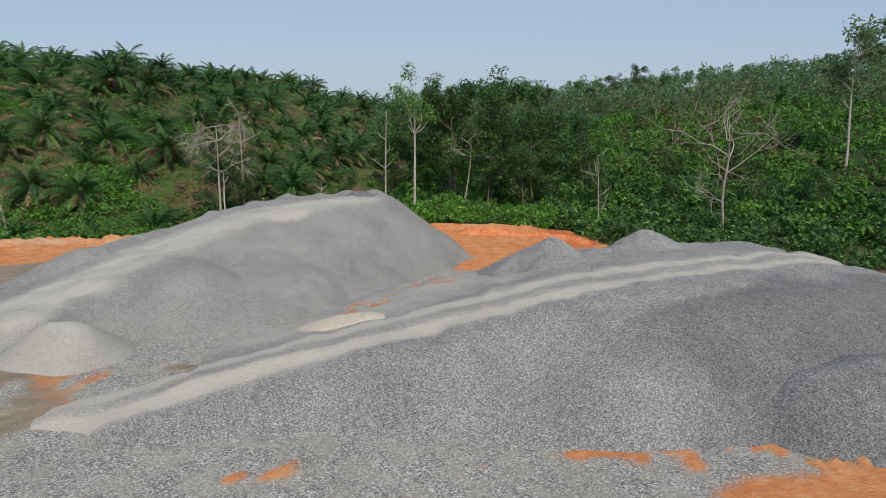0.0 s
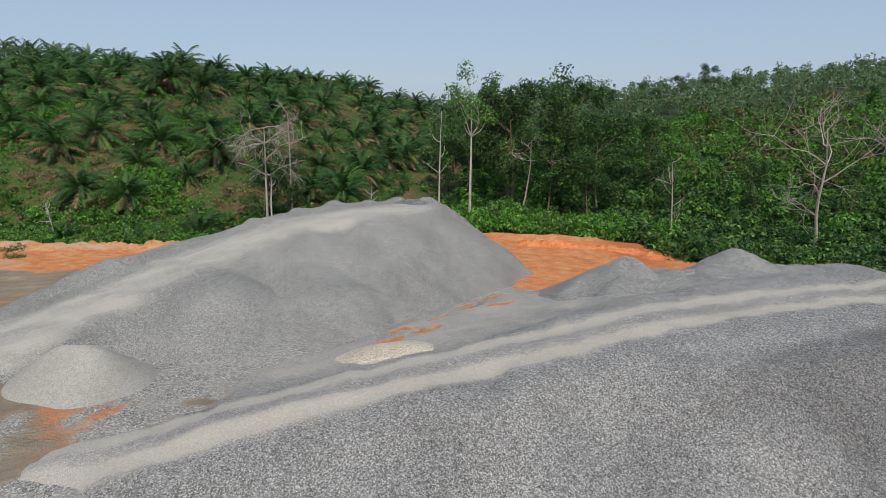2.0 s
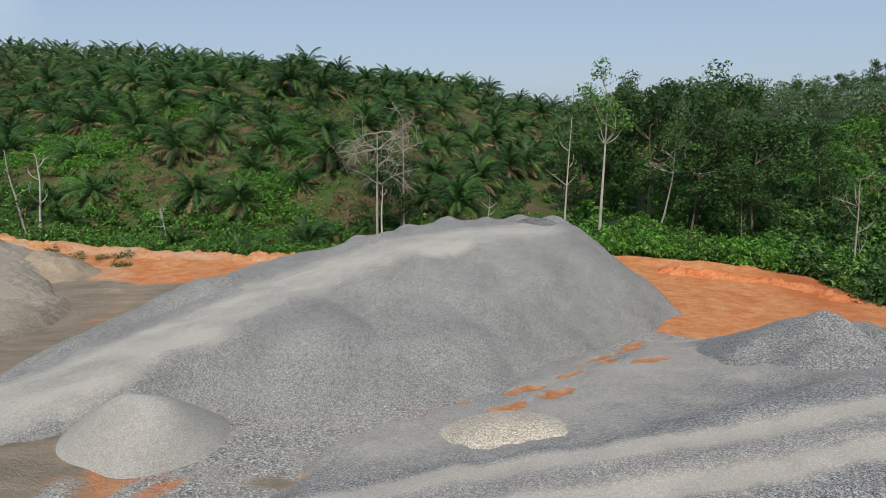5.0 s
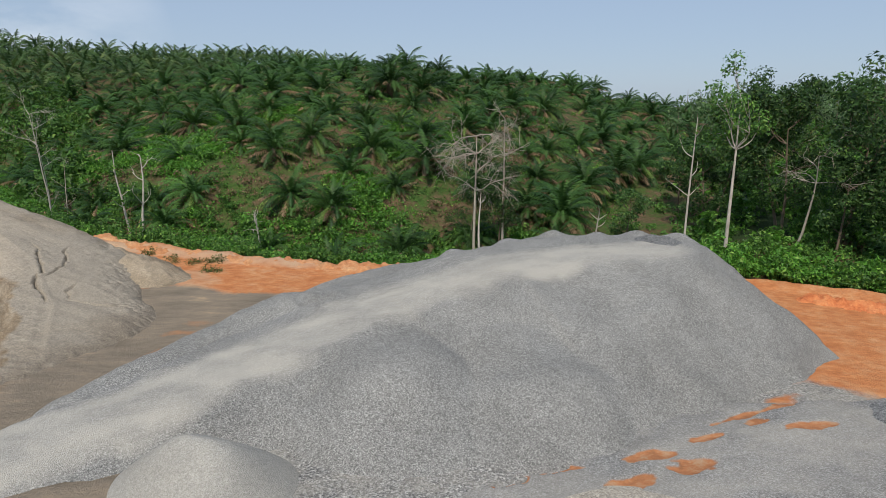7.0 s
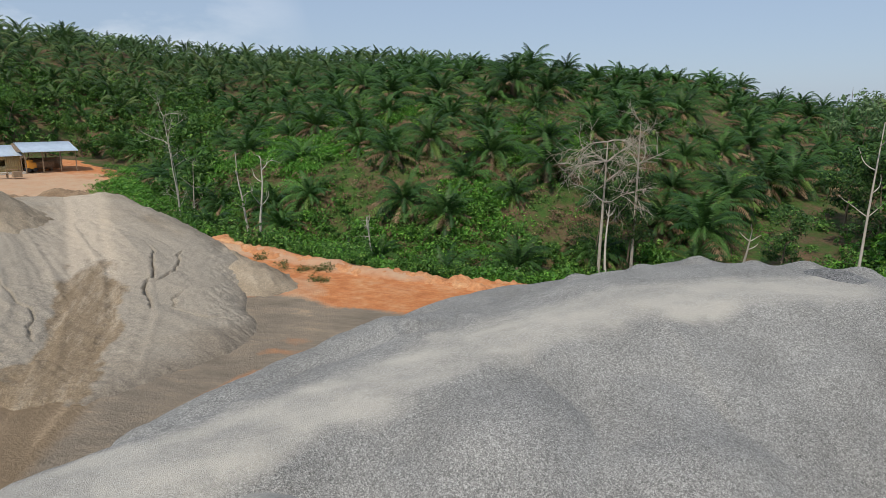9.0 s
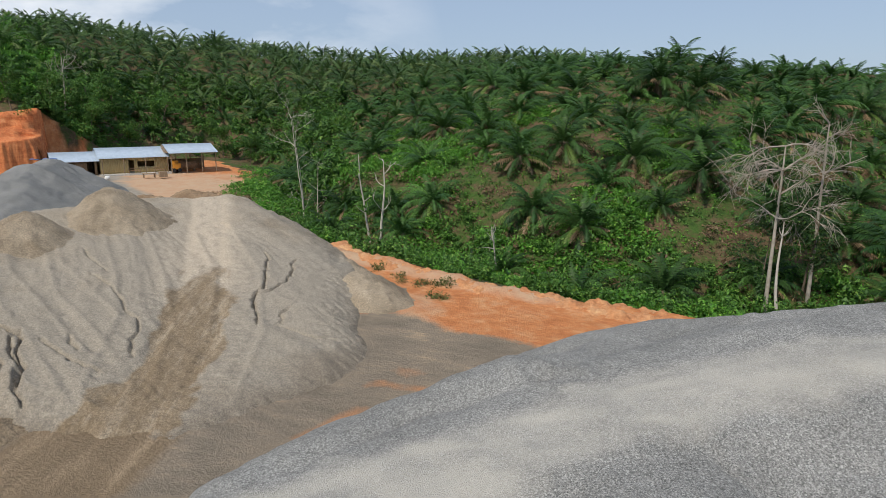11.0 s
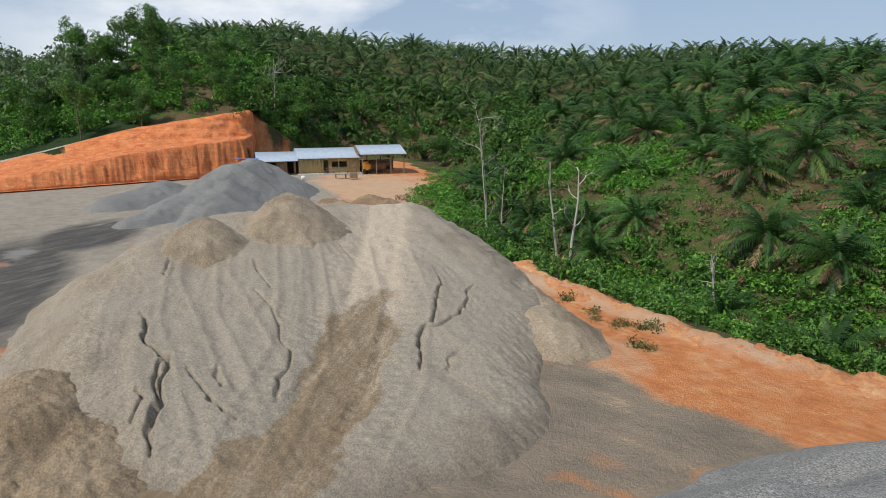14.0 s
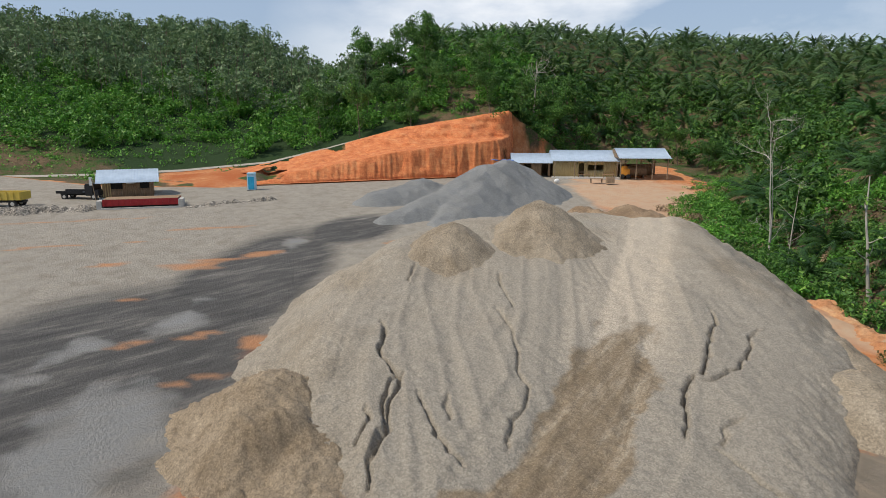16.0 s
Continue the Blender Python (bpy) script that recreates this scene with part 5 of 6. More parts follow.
# broadleaf wood beyond the main pile
WOOD = [make_tree("forest_tree", "dense dark green broadleaf tree at the wood's edge", "tree", 400 + k, h, 4300, 0.19, 1.1, LEAF_DARK, BARK_BROWN, "broadleaf wood", first=0.25, spread_=0.34, levels=3)
        for k, h in enumerate((9.5, 8.0, 10.5))]
wood_spots = [(9, 76.5, 1.0), (12, 71.5, 0.8), (13, 74, 1.05), (17, 70, 0.85), (20, 74, 1.0), (9, 78, 1.0), (15, 80, 1.05), (22, 80, 0.9), (4, 80, 0.9), (25, 76, 0.75), (1, 84, 0.8),
              (12, 86, 1.0), (20, 88, 0.95), (3, 79, 0.8), (15, 66.5, 0.6), (28, 82, 0.6), (-4, 70, 0.55), (-14.5, 68.5, 0.6), (-16.5, 67, 0.5), (24, 69, 0.5), (32, 66, 0.45), (38, 62, 0.5), (44, 60, 0.5), (40, 70, 0.5), (38.7, 165, 0.5), (44, 165, 0.6), (47, 163, 0.45), (53, 161, 0.6), (57, 160, 0.55), (61.6, 158, 0.6), (68, 155, 0.75), (35, 168, 0.4), (75, 158, 0.45)]
for n, (x, y, s) in enumerate(wood_spots):
    (put if n < 3 else again)(WOOD[n % 3], x, y, s, 71 * n, 0.2)

# the tall trees that stand out
put(make_tree("tall_tree", "tall thin tree with a pale trunk and sparse crown", "tree", 430, 12.7, 1700, 0.17, 1.0, LEAF_BUSH, BARK_GREY, first=0.72, spread_=0.24, thick=0.18, lean=0.0, sway=0.007, levels=3), 3.4, 67.4, 0.95, 30)
put(make_tree("tall_tree", "tall slender tree with an open grey-green crown", "tree", 431, 13, 3000, 0.21, 1.15, LEAF_FAR, TWIG, first=0.5, spread_=0.3, thick=0.15), 56, 71, 1.22, 0)
put(make_tree("dead_tree", "bare dead tree with drooping pale twigs", "dead tree", 440, 10.6, 0, 0, 0, None, TWIG, first=0.6, spread_=0.27, levels=4, droop=0.17, kids=8, thick=0.15, lean=0.01, sway=0.012), -15.9, 65.5, 1.04, 0)
put(make_tree("dead_tree", "thin bare dead tree with few twigs", "dead tree", 441, 10.8, 0, 0, 0, None, TWIG, first=0.75, spread_=0.2, levels=3, droop=0.0, kids=3, thick=0.13, lean=0.01, sway=0.01), -14.0, 68.0, 1.08, 0)
put(make_tree("dead_tree", "leaning pale dead trunk", "dead tree", 442, 6.5, 0, 0, 0, None, BARK_GREY, first=0.8, spread_=0.15, levels=2, kids=2, lean=0.12, thick=0.13), -14.8, 64.6, 1.03, 0)
put(make_tree("dead_tree", "spreading bare tree with pinkish grey limbs", "dead tree", 443, 9.5, 0, 0, 0, None, TWIG, first=0.3, spread_=0.48, levels=4, kids=5, lean=0.14, sway=0.09, thick=0.15), 31.2, 55.5, 1.15, 200)
put(make_tree("dead_tree", "slim bare tree with thin upright twigs", "dead tree", 444, 7.5, 0, 0, 0, None, TWIG, first=0.25, spread_=0.22, levels=3, kids=4, thick=0.09), 21.2, 61.0, 1.0, 0)
put(make_tree("dead_tree", "thin crooked trunk with a few side branches", "dead tree", 445, 11.2, 60, 0.2, 0.5, LEAF_BUSH, BARK_GREY, first=0.5, spread_=0.18, levels=2, kids=2, lean=0.0, sway=0.01, thick=0.11), 0.3, 66.4, 1.0, 0)
put(make_tree("dead_tree", "small dead tree with a matted crown of twigs", "dead tree", 446, 7.4, 0, 0, 0, None, TWIG, first=0.75, spread_=0.3, levels=4, kids=4, droop=0.12, thick=0.12), 9.5, 73.0, 1.07, 0)
put(make_tree("dead_stump", "pale broken trunk leaning by the pile", "dead tree", 447, 4.6, 0, 0, 0, None, BARK_GREY, first=0.8, spread_=0.2, levels=2, kids=1, lean=0.2, thick=0.13), -6.4, 65.4, 1.0, 0)
put(make_tree("dead_tree", "small white bare tree by the orange pad", "dead tree", 448, 4.4, 0, 0, 0, None, BARK_GREY, first=0.25, spread_=0.25, levels=3, kids=3, thick=0.1), -33.6, 62.2, 0.95, 0)
put(make_tree("dead_tree", "forked white trunk with broken limbs", "dead tree", 449, 8.0, 0, 0, 0, None, BARK_GREY, first=0.5, spread_=0.22, levels=3, kids=2, lean=0.08, thick=0.15), -46.1, 62.3, 1.0, 0)
put(make_tree("dead_tree", "leafy white forked trunk", "dead tree", 450, 8.0, 160, 0.2, 0.7, LEAF_BUSH, BARK_GREY, first=0.4, spread_=0.2, levels=2, kids=2, lean=0.08, thick=0.13), -48.5, 63.8, 1.0, 90)
put(make_tree("dead_tree", "tall white bare trunk with thin branches", "dead tree", 451, 10.5, 0, 0, 0, None, BARK_GREY, first=0.25, spread_=0.2, levels=4, kids=4, thick=0.08, lean=0.03), -57.6, 63.6, 1.0, 0)
put(make_tree("dead_tree", "thin white bare stem with upright twigs", "dead tree", 453, 7.5, 0, 0, 0, None, BARK_GREY, first=0.2, spread_=0.22, levels=4, kids=4, thick=0.06, lean=0.1), -58.0, 63.9, 1.0, 40)
put(make_tree("dead_tree", "thin grey bare stem among the shrubs", "dead tree", 454, 6.5, 0, 0, 0, None, TWIG, first=0.2, spread_=0.3, levels=3, kids=3, thick=0.06, lean=0.1), -56.6, 64.4, 1.0, 140)
put(make_tree("bare_tree", "bare pale tree behind the sheds", "dead tree", 452, 9.0, 0, 0, 0, None, TWIG, first=0.3, spread_=0.35, levels=4, kids=4, thick=0.16), -122, 68, 1.0, 0)

# woods on the farther hills
FAR = []
for k in range(5):
    trunk = tube([(0, 0, -0.5), (0.1, 0.1, 4), (0, 0.2, 7)], [0.11, 0.08, 0.03], 3)
    r = np.random.default_rng(520 + k)
    dome = [(r.normal(0, 1.1), r.normal(0, 1.1), r.uniform(2.4, 7.0)) for _ in range(9)]
    FAR.append((trunk, clumps(510 + k, dome, 1.3, 17, 0.42, 0.75)))


def far_wood(name, spots, mat, label, size):
    r = np.random.default_rng(len(spots))
    sizes = size * r.uniform(0.7, 1.3, len(spots))
    tagged(scatter(name, spots, [f[1] for f in FAR], [mat], label, "far woods", sizes), kind="stuff")
    scatter(name + "_trunks", spots, [f[0] for f in FAR], [BARK_BROWN], "thin trunks of the far woods", "far woods", sizes)


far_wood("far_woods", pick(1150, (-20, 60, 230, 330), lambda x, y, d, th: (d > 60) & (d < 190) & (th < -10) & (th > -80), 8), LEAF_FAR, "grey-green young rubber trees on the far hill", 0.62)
far_wood("far_woods", pick(1150, (-330, -90, -100, 150), lambda x, y, d, th: (d > 34) & (d < 190) & (th > 83.5) & (th < 128), 9), LEAF_HILL_HAZED, "tall woods on the far hill, leaves paled for haze", 0.95)
WEST = [make_tree("leafy_tree", "leafy mid-green broadleaf tree above the bank", "tree", 470 + k, h, 4600, 0.2, 1.15, LEAF_BUSH, BARK_BROWN, "trees above the bank", first=0.2, spread_=0.34, levels=3)
        for k, h in enumerate((9.0, 8.0))]
near_west = [(-121, 38, 0.62), (-124, 44, 0.56), (-128, 50, 0.5), (-119, 46, 0.5), (-131, 40, 0.5), (-136, 52, 0.5), (-126, 32, 0.65), (-140, 44, 0.5), (-122, 54, 0.5), (-127, 60, 0.55), (-133, 63, 0.5), (-119, 76, 0.55), (-123, 84, 0.6), (-117, 64, 0.6), (-116, 69, 0.5), (-120, 71, 0.7), (-118, 59, 0.5), (-125, 77, 0.7), (-112, 90, 0.5), (-104, 90, 0.45), (-140, 52, 0.7), (-146, 46, 0.8), (-150, 42, 0.8), (-138, 44, 0.6), (-152, 50, 0.85), (-145, 36, 0.7), (-155, 45, 0.9), (-150, 56, 0.8)]
for n, (x, y, s) in enumerate(near_west):
    (put if n < 2 else again)(WEST[n % 2], x, y, 1.3 * s, 37 * n, 0.2)

# ---- sheds, vehicles and clutter ----
def box(bm, x0, y0, z0, x1, y1, z1, bevel=0.0):
    got = bmesh.ops.create_cube(bm, size=1.0, matrix=Matrix.Translation(((x0 + x1) / 2, (y0 + y1) / 2, (z0 + z1) / 2)) @ Matrix.Diagonal((abs(x1 - x0), abs(y1 - y0), abs(z1 - z0), 1)))
    if bevel:
        edges = {e for v in got["verts"] for e in v.link_edges}
        bmesh.ops.bevel(bm, geom=list(edges), offset=bevel, segments=2, affect="EDGES")


def rod(bm, p, q, radius, sides=8):
    p, q = Vector(p), Vector(q)
    m = Matrix.Translation((p + q) / 2) @ (q - p).to_track_quat("Z", "Y").to_matrix().to_4x4()
    bmesh.ops.create_cone(bm, cap_ends=True, segments=sides, radius1=radius, radius2=radius, depth=(q - p).length, matrix=m)


def boxes(*rows, bevel=0.0):
    bm = bmesh.new()
    for row in rows:
        box(bm, *row, bevel)
    return bm


def sheet(x0, x1, a, b, pitch=0.3, depth=0.022, thick=0.02):
    """A ribbed metal roof sheet from the edge a = (y, z) up to b, between x0 and x1."""
    n = max(4, int((x1 - x0) / pitch) * 4)
    xs = np.linspace(x0, x1, n + 1)
    wav = np.where(np.arange(n + 1) % 4 == 0, depth, 0.0)
    verts = []
    for y, z in (a, b):
        verts.append(np.stack([xs, np.full(n + 1, y), z + wav], -1))
    for y, z in (b, a):
        verts.append(np.stack([xs, np.full(n + 1, y), z + wav - thick], -1))
    v = np.concatenate(verts)
    i = np.arange(4 * (n + 1)).reshape(4, n + 1)
    j = np.roll(i, -1, 0)
    f = np.stack([i[:, :-1], i[:, 1:], j[:, 1:], j[:, :-1]], -1).reshape(-1, 4)
    return mesh_of("sheet", v, f, flat=True)


def planks(x0, x1, y, z0, z1, thick=0.04, pitch=0.22):
    """A wall of upright boards: one piece with a groove at every joint."""
    n = max(1, round((x1 - x0) / pitch))
    xs, off = [], []
    w = (x1 - x0) / n
    for k in range(n):
        xs += [x0 + k * w, x0 + k * w + 0.02, x0 + (k + 1) * w - 0.02]
        off += [0.025, -0.008 * ((k * 7) % 3), -0.008 * ((k * 7) % 3)]
    xs, off = np.array(xs + [x1]), np.array(off + [0.025])
    loop = [(y + off, z0), (y + off, z1), (np.full_like(xs, y + thick), z1), (np.full_like(xs, y + thick), z0)]
    v = np.concatenate([np.stack([xs, yy, np.full_like(xs, z)], -1) for yy, z in loop])
    m = len(xs)
    i = np.arange(4 * m).reshape(4, m)
    j = np.roll(i, -1, 0)
    f = np.stack([i[:, :-1], i[:, 1:], j[:, 1:], j[:, :-1]], -1).reshape(-1, 4)
    return mesh_of("planks", v, f, flat=True)


def shed_section(parent, x0, x1, eave, depth, rise, front_mat, openings, gable_left=False, over=0.7):
    """Walls on the y axis going back, roof of two slopes."""
    half = depth / 2
    part("roof", sheet(x0 - 0.3, x1 + 0.3, (-over, eave - 0.12), (half, eave + rise)), ROOF_STEEL, parent, "ribbed bluish steel roof sheet")
    part("roof", sheet(x0 - 0.3, x1 + 0.3, (depth + over, eave - 0.12), (half, eave + rise)), ROOF_STEEL, parent, "ribbed bluish steel roof sheet")
    cuts = [x0] + [c for o in openings for c in o[:2]] + [x1]
    for a, b in zip(cuts[::2], cuts[1::2]):
        if b - a > 0.05:
            part("wall", planks(a, b, 0, 0.02, eave), front_mat, parent, "upright board wall")
    for a, b, lo, hi in openings:
        if lo > 0.1:
            part("wall", planks(a, b, 0, 0.02, lo), front_mat, parent, "upright board wall")
        if hi < eave - 0.1:
            part("wall", planks(a, b, 0, hi, eave), front_mat, parent, "upright board wall")
    part("wall", boxes((x0, depth - 0.05, 0.02, x1, depth, eave)), front_mat, parent)
    for x in (x0, x1 - 0.05):
        part("wall", boxes((x, 0.06, 0.02, x + 0.05, depth - 0.06, eave)), front_mat, parent)
        bm = bmesh.new()
        vs = [bm.verts.new(c) for c in ((x, 0, eave), (x, depth, eave), (x, half, eave + rise - 0.06), (x + 0.05, 0, eave), (x + 0.05, depth, eave), (x + 0.05, half, eave + rise - 0.06))]
        for f in ((0, 1, 2), (5, 4, 3), (0, 3, 4, 1), (1, 4, 5, 2), (2, 5, 3, 0)):
            bm.faces.new([vs[i] for i in f])
        part("gable", bm, TIMBER, parent)


def frame_at(x, y, turn, dz=0.0):
    return pose(x, y, float(yard_z(np.array(x), np.array(y))) + dz, 0, 0, turn)


# the long shed: x runs along its front, y goes back from it
SHED = frame_at(-101.9, 57.7, 74)
shed = tagged(new("long_shed"), "low board-walled shed with a bluish steel roof", "shed")
shed.matrix_basis = SHED
shed_section(shed, 0, 5.2, 2.05, 4.6, 1.1, PLANK, [(0.5, 0.6, 2, 2.05), (1.6, 2.5, 1.1, 1.75), (4.0, 4.9, 0.1, 1.85)])
shed_section(shed, 5.6, 14.4, 2.35, 5.0, 1.25, PLANK_YELLOW, [(9.2, 9.9, 0.1, 1.9), (10.4, 12.6, 0.9, 1.7)])
part("floor_slab", boxes((5.4, -1.6, -0.3, 14.6, 5, 0.06)), CONCRETE, shed)
for x in (5.7, 8.4, 11.2, 14.2):
    part("post", boxes((x, -1.15, 0.0, x + 0.1, -1.05, 2.2)), TIMBER, shed)
for x0 in (9.0, 12.4):
    part("bench", boxes((x0, -1.3, 0.42, x0 + 1.5, -0.8, 0.47), (x0, -1.3, 0.0, x0 + 0.07, -1.23, 0.42), (x0 + 1.43, -1.3, 0.0, x0 + 1.5, -1.23, 0.42), (x0, -0.87, 0.0, x0 + 0.07, -0.8, 0.8), (x0 + 1.43, -0.87, 0.0, x0 + 1.5, -0.8, 0.8), (x0, -0.86, 0.72, x0 + 1.5, -0.82, 0.8)), PLANK, shed, "brown wooden bench on the porch")

openshed = tagged(new("open_shed"), "open-sided timber shelter with a steel roof", "shed")
openshed.matrix_basis = SHED
part("roof", sheet(14.2, 21.2, (-2.3, 2.75), (1.6, 3.95)), ROOF_STEEL, openshed, "ribbed bluish steel roof sheet")
part("roof", sheet(14.2, 21.2, (5.2, 2.8), (1.6, 3.95)), ROOF_STEEL, openshed, "ribbed bluish steel roof sheet")
for x in (14.5, 16.6, 18.8, 20.8):
    for y in (-1.9, 4.8):
        part("post", boxes((x, y, -0.1, x + 0.13, y + 0.13, 2.8), bevel=0.01), TIMBER, openshed, "square timber post")
for y in (-1.85, 4.85):
    part("beam", boxes((14.3, y, 2.66, 21.1, y + 0.1, 2.8)), TIMBER, openshed)
bm = bmesh.new()
for k in range(7):
    box(bm, 14.12, -2.1 + 0.5 * k, 2.78 + 0.16 * k, 14.17, 5.0 - 0.48 * k, 2.9 + 0.16 * k)
part("gable_boards", bm, TIMBER, openshed, "slatted brown gable end")
part("wall", planks(14.8, 20.6, 3.6, 0, 1.6), PLANK, openshed, "brown board back wall")
for x, y, x2 in ((14.7, -1.85, 16.6), (18.9, -1.85, 17.4)):
    bm = bmesh.new()
    rod(bm, (x, y, 1.9), (x2 - 0.6, y, 2.7), 0.05)
    part("brace", bm, TIMBER, openshed)

tank = tagged(new("fuel_tank"), "rusty orange tank under the open shelter", "tank")
tank.matrix_basis = SHED
bm = bmesh.new()
rod(bm, (15.6, 0.9, 0.75), (18.6, 0.9, 0.75), 0.62, 20)
part("drum", bm, PLANK, tank, "rusty brown drum")
for x in (16.0, 18.2):
    part("cradle", boxes((x, 0.4, -0.1, x + 0.15, 1.4, 0.35)), TIMBER, tank)
machine = tagged(new("orange_machine"), "small orange machine parked under the shelter", "machine")
machine.matrix_basis = SHED
part("body", boxes((14.9, -1.2, 0.35, 16.0, 0.2, 1.25), (15.0, -0.9, 1.2, 15.7, 0.0, 1.6), bevel=0.05), ORANGE_PAINT, machine)
for x in (15.0, 15.8):
    bm = bmesh.new()
    rod(bm, (x, -1.3, 0.25), (x, 0.3, 0.25), 0.28, 14)
    part("wheel", bm, RUBBER, machine)

bench = tagged(new("log_table"), "rough plank table with crates in front of the shed", "table")
bench.matrix_basis = SHED @ pose(10.6, -6.2, -0.12) @ Matrix.Scale(0.75, 4)
part("tabletop", boxes((-1.1, -0.5, 0.62, 1.1, 0.5, 0.7)), TIMBER, bench)
for x in (-1.0, 0.85):
    for y in (-0.45, 0.3):
        part("leg", boxes((x, y, -0.1, x + 0.14, y + 0.14, 0.62)), TIMBER, bench)
crate = tagged(new("crate"), "dark wooden crate beside the plank table", "crate")
crate.matrix_basis = SHED @ pose(12.3, -6.6, -0.15)
part("body", boxes((-0.5, -0.4, 0, 0.5, 0.4, 0.75), bevel=0.02), TIMBER, crate)
sack = tagged(new("white_sack"), "white sack lying on the open ground", "sack")
sack.matrix_basis = SHED @ pose(5.4, -7.0, -0.15)
bm = bmesh.new()
bmesh.ops.create_icosphere(bm, subdivisions=2, radius=0.3, matrix=Matrix.Translation((0, 0, 0.26)) @ Matrix.Diagonal((1.2, 0.8, 1.0, 1)))
part("bag", bm, WHITE_CLOTH, sack)
tarp = tagged(new("blue_tarp"), "crumpled blue sheet lying on the stone dust pile", "tarpaulin")
xs, ys = np.meshgrid(np.linspace(-1.3, 1.3, 14), np.linspace(-0.5, 0.5, 7))
part("sheet", mesh_of("sheet", np.stack([xs, ys, 0.12 + 0.12 * fbm(xs * 2, ys * 2, 0.7, 3, 3)], -1).reshape(-1, 3), grid_faces(14, 7)), BLUE_SHEET, tarp, m=pose(-86.4, 51.2, float(d_height(np.array(-86.4), np.array(51.2))) - 0.05, 0, 0, 60))

# the weigh house with the weighbridge before it
HOUSE = frame_at(-89.6, 7.9, 101)
house = tagged(new("weigh_house"), "small plank weigh house with a bluish steel roof", "hut")
house.matrix_basis = HOUSE
part("floor_slab", boxes((-0.3, -0.6, -0.3, 5.3, 4.2, 0.12)), CONCRETE, house)
for a, b in ((0, 0.75), (2.0, 3.7), (4.6, 5.0)):
    part("wall", planks(a, b, 0, 0.1, 1.9), PLANK, house, "upright brown board wall")
for a, b in ((0.75, 2.0), (3.7, 4.6)):
    part("wall", planks(a, b, 0, 0.1, 1.0), PLANK, house, "upright brown board wall")
    part("wall", planks(a, b, 0, 1.7, 1.9), PLANK, house, "upright brown board wall")
    # no real shutter: a solid panel coloured as the dim inside
    part("shutter", boxes((a, 0.1, 1.0, b, 0.13, 1.7)), SHADE_BLACK, house, "near-black panel painted as the shaded window opening")
part("wall", boxes((0, 3.55, 0.1, 5.0, 3.6, 1.9)), PLANK, house)
for x in (0, 4.95):
    part("wall", boxes((x, 0.05, 0.1, x + 0.05, 3.55, 1.9)), PLANK, house)
for k in range(4):
    part("batten", boxes((0.05 + 0.24 * k, -0.05, 0.1, 0.13 + 0.24 * k, -0.01, 1.85)), PLANK_YELLOW, house, "pale upright batten")
part("sign_board", boxes((2.4, -0.06, 1.55, 3.3, -0.02, 1.8)), WHITE_CLOTH, house, "pale sign board under the eave")
part("roof", sheet(-0.5, 5.6, (-1.1, 1.75), (1.8, 2.95)), ROOF_STEEL, house, "ribbed bluish steel roof sheet")
part("roof", sheet(-0.5, 5.6, (4.7, 1.75), (1.8, 2.95)), ROOF_STEEL, house, "ribbed bluish steel roof sheet")

bridge = tagged(new("weighbridge"), "red steel weighbridge deck between concrete ends", "weighbridge")
bridge.matrix_basis = frame_at(-82.9, 9.3, 94) @ Matrix.Diagonal((1.07, 1, 1, 1))
part("deck", boxes((0.4, 0, 0.8, 6.8, 2.4, 0.92), bevel=0.02), PLANK, bridge, "rusty brown steel deck")
part("side_beam", boxes((0.4, -0.06, 0.28, 6.8, 0.06, 0.9)), RED_PAINT, bridge, "red painted side beam")
part("side_beam", boxes((0.4, 2.34, 0.28, 6.8, 2.46, 0.9)), RED_PAINT, bridge, "red painted side beam")
for k in range(12):
    part("rib", boxes((0.6 + 0.53 * k, -0.12, 0.28, 0.66 + 0.53 * k, -0.06, 0.88)), RED_PAINT, bridge)
# solid block below the deck, its colour standing for the shade there
part("pit", boxes((0.5, 0.1, -0.1, 6.7, 2.3, 0.26)), SHADE_BLACK, bridge, "near-black box painted as the shade under the deck")
for x in (-0.1, 6.8):
    part("end_block", boxes((x, -0.15, -0.2, x + 0.45, 1.2, 0.8), bevel=0.04), CONCRETE, bridge, "worn concrete end block")
part("kerb", boxes((0.3, -0.5, -0.2, 7.0, -0.3, 0.15)), CONCRETE, bridge)

pole = tagged(new("flag_pole"), "thin pole with a white rag by the weighbridge", "pole")
pole.matrix_basis = frame_at(-83.2, 9.2, 0)
bm = bmesh.new()
rod(bm, (0, 0, -0.1), (0.1, -0.25, 3.0), 0.03)
part("shaft", bm, TIMBER, pole)
part("rag", boxes((0.0, -0.5, 2.3, 0.06, -0.2, 3.1), bevel=0.02), WHITE_CLOTH, pole)

booth = tagged(new("portable_toilet"), "blue plastic portable toilet against the cut bank", "toilet")
booth.matrix_basis = frame_at(-93.8, 22.9, 84) @ Matrix.Diagonal((0.84, 0.84, 0.93, 1))
part("cabin", boxes((-0.55, -0.55, 0.05, 0.55, 0.55, 2.0), bevel=0.05), BLUE_PALE, booth)
part("door", boxes((-0.4, -0.6, 0.15, 0.4, -0.55, 1.75), bevel=0.02), BLUE_PLASTIC, booth, "deep blue door")
part("roof", boxes((-0.6, -0.6, 2.0, 0.6, 0.6, 2.2), bevel=0.08), BLUE_PALE, booth, "pale domed roof")
part("base", boxes((-0.6, -0.6, -0.12, 0.6, 0.6, 0.05)), RUBBER, booth)


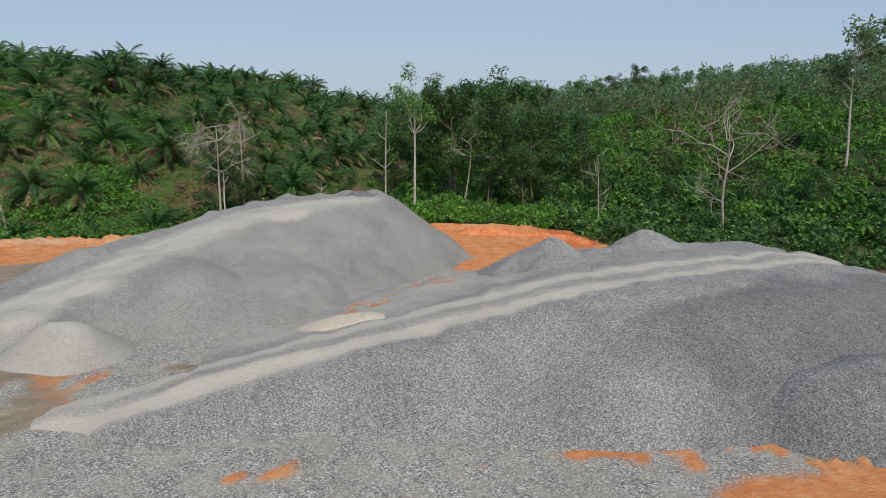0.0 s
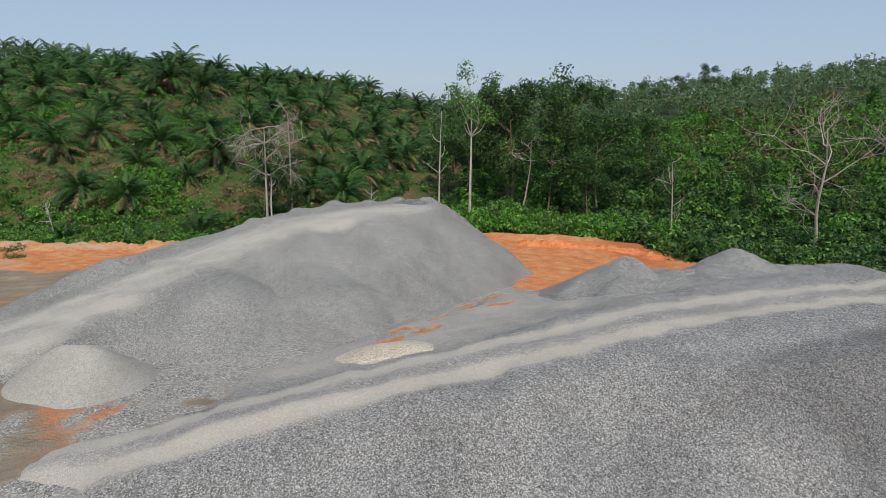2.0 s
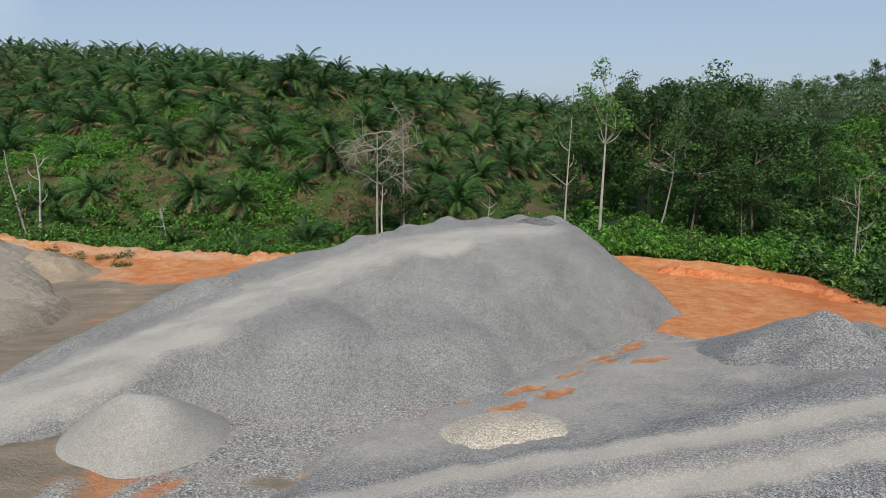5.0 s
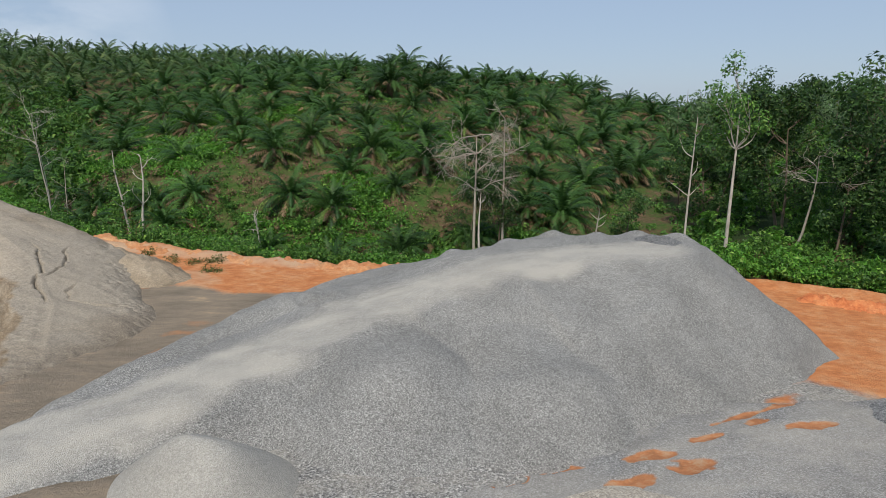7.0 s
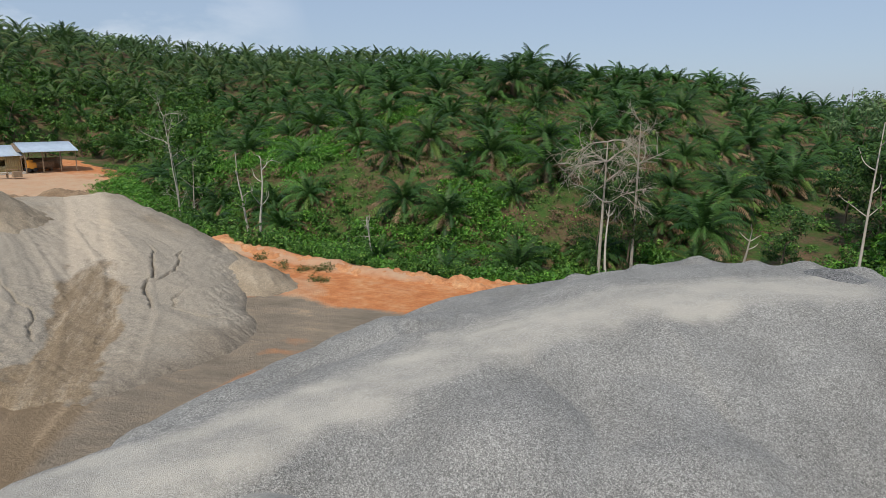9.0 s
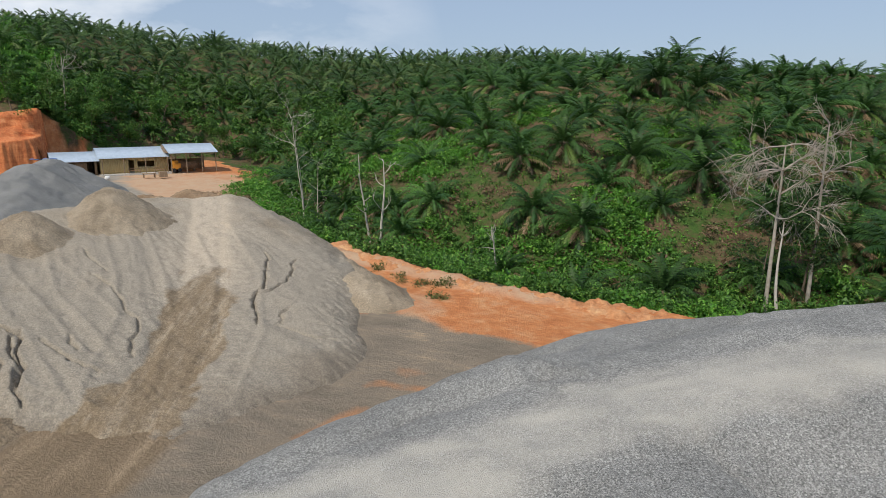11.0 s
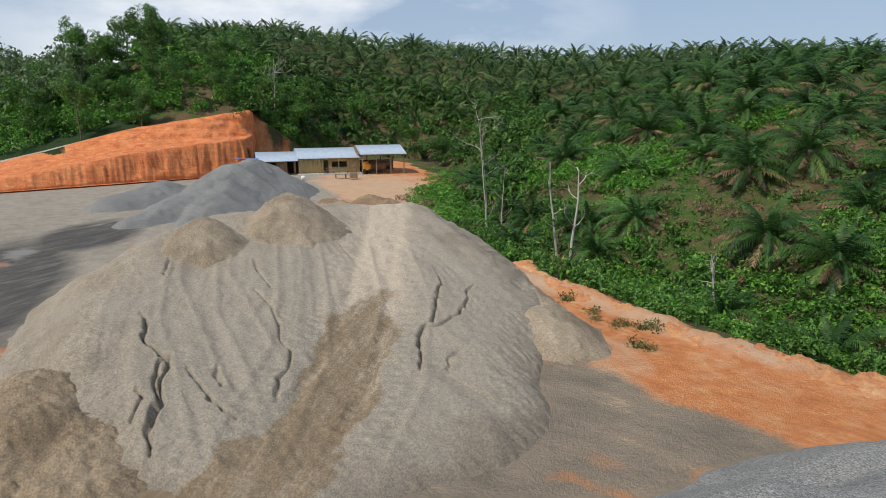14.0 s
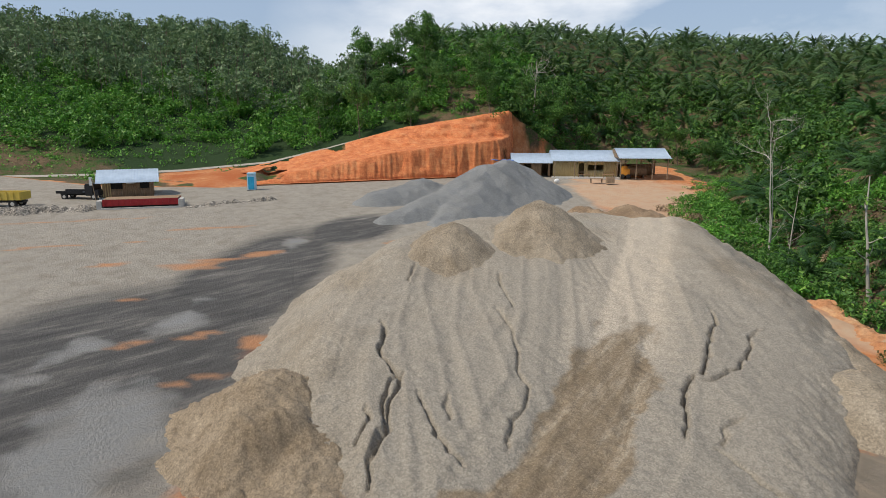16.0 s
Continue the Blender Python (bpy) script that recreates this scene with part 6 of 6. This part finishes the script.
def wheel_of(parent, x, y, r, w=0.3):
    bm = bmesh.new()
    rod(bm, (x, y - w / 2, r), (x, y + w / 2, r), r, 20)
    tyre = part("wheel", bm, RUBBER, parent)
    bm = bmesh.new()
    rod(bm, (x, y - w / 2 - 0.02, r), (x, y + w / 2 + 0.02, r), r * 0.5, 14)
    part("rim", bm, CONCRETE, tyre)


truck = tagged(new("tipper_truck"), "yellow tipper truck parked on the yard", "truck")
truck.matrix_basis = frame_at(-86.0, -0.6, 262) @ Matrix.Scale(0.8, 4)
part("chassis", boxes((-3.4, -0.5, 0.6, 3.0, 0.5, 0.85)), BLACK_PAINT, truck)
part("tipper_bed", boxes((-3.5, -1.1, 0.95, 1.2, 1.1, 1.05), (-3.5, -1.1, 1.05, 1.2, -1.02, 1.9), (-3.5, 1.02, 1.05, 1.2, 1.1, 1.9), (-3.5, -1.02, 1.05, -3.42, 1.02, 1.9), (1.12, -1.02, 1.05, 1.2, 1.02, 2.1)), YELLOW_PAINT, truck, "yellow steel tipper body")
for k in range(7):
    for y in (-1.16, 1.1):
        part("rib", boxes((-3.4 + 0.74 * k, y, 0.95, -3.3 + 0.74 * k, y + 0.06, 1.92)), YELLOW_PAINT, truck)
part("cab", boxes((1.5, -1.05, 0.8, 3.2, 1.05, 2.5), bevel=0.12), YELLOW_PAINT, truck)
part("windscreen", boxes((3.17, -0.9, 1.6, 3.23, 0.9, 2.3)), BLACK_PAINT, truck)
for x, y in ((-2.4, -0.95), (-2.4, 0.95), (2.4, -0.95), (2.4, 0.95)):
    wheel_of(truck, x, y, 0.48)
flat = tagged(new("flatbed_truck"), "black flatbed truck parked beside the weigh house", "truck")
flat.matrix_basis = frame_at(-90.0, 6.2, 76) @ Matrix.Scale(0.85, 4)
part("bed", boxes((-3.2, -1.0, 0.75, 0.2, 1.0, 0.87), (-3.2, -1.0, 0.87, 0.2, -0.95, 1.1), (-3.2, 0.95, 0.87, 0.2, 1.0, 1.1), bevel=0.01), BLACK_PAINT, flat)
part("cab", boxes((0.4, -0.95, 0.5, 1.5, 0.95, 1.95), (1.4, -0.9, 0.5, 2.2, 0.9, 1.2), bevel=0.1), BLACK_PAINT, flat)
part("chassis", boxes((-3.0, -0.4, 0.5, 2.0, 0.4, 0.7)), RUBBER, flat)
for x, y in ((-2.2, -0.85), (-2.2, 0.85), (1.5, -0.85), (1.5, 0.85)):
    wheel_of(flat, x, y, 0.38, 0.25)


# the road along the top of the bank
def make_road():
    th = np.radians(np.linspace(71, 124, 120))
    rad, high = road_at(np.degrees(th))
    cx, cy = -16 - np.sin(th) * rad, 29 + np.cos(th) * rad
    rows = []
    for off in np.linspace(-1.9, 1.9, 5):
        x, y = cx - np.sin(th) * off, cy + np.cos(th) * off
        rows.append(np.stack([x, y, np.maximum(land(x, y) + 0.06, high + 0.04)], -1))
    me = mesh_of("road", np.concatenate(rows), grid_faces(len(th), 5), [ROAD_GRAVEL])
    tagged(new("road", me), "narrow pale gravel road above the cut bank", "road", kind="structure")


make_road()

# grass tufts on the orange pad
GRASS = [leaf_cloud(700 + k, [(0, 0, 0.05), (0.25, 0.1, 0.05), (-0.2, 0.2, 0.05)], 0.4, 220, 0.07, 0.2) for k in range(3)]
tufts = [(-33.2, 53.4), (-32.6, 53.7), (-33.6, 53.0), (-34.6, 52.7), (-31.0, 51.3), (-30.4, 51.6), (-35.4, 53.4), (-38, 53.8), (-32.1, 54.1)]
scatter("grass_tufts", [(x, y, at_ground(x, y)) for x, y in tufts], GRASS, [LEAF_OLIVE], "green grass tufts on the orange soil", "grass", 1.0)
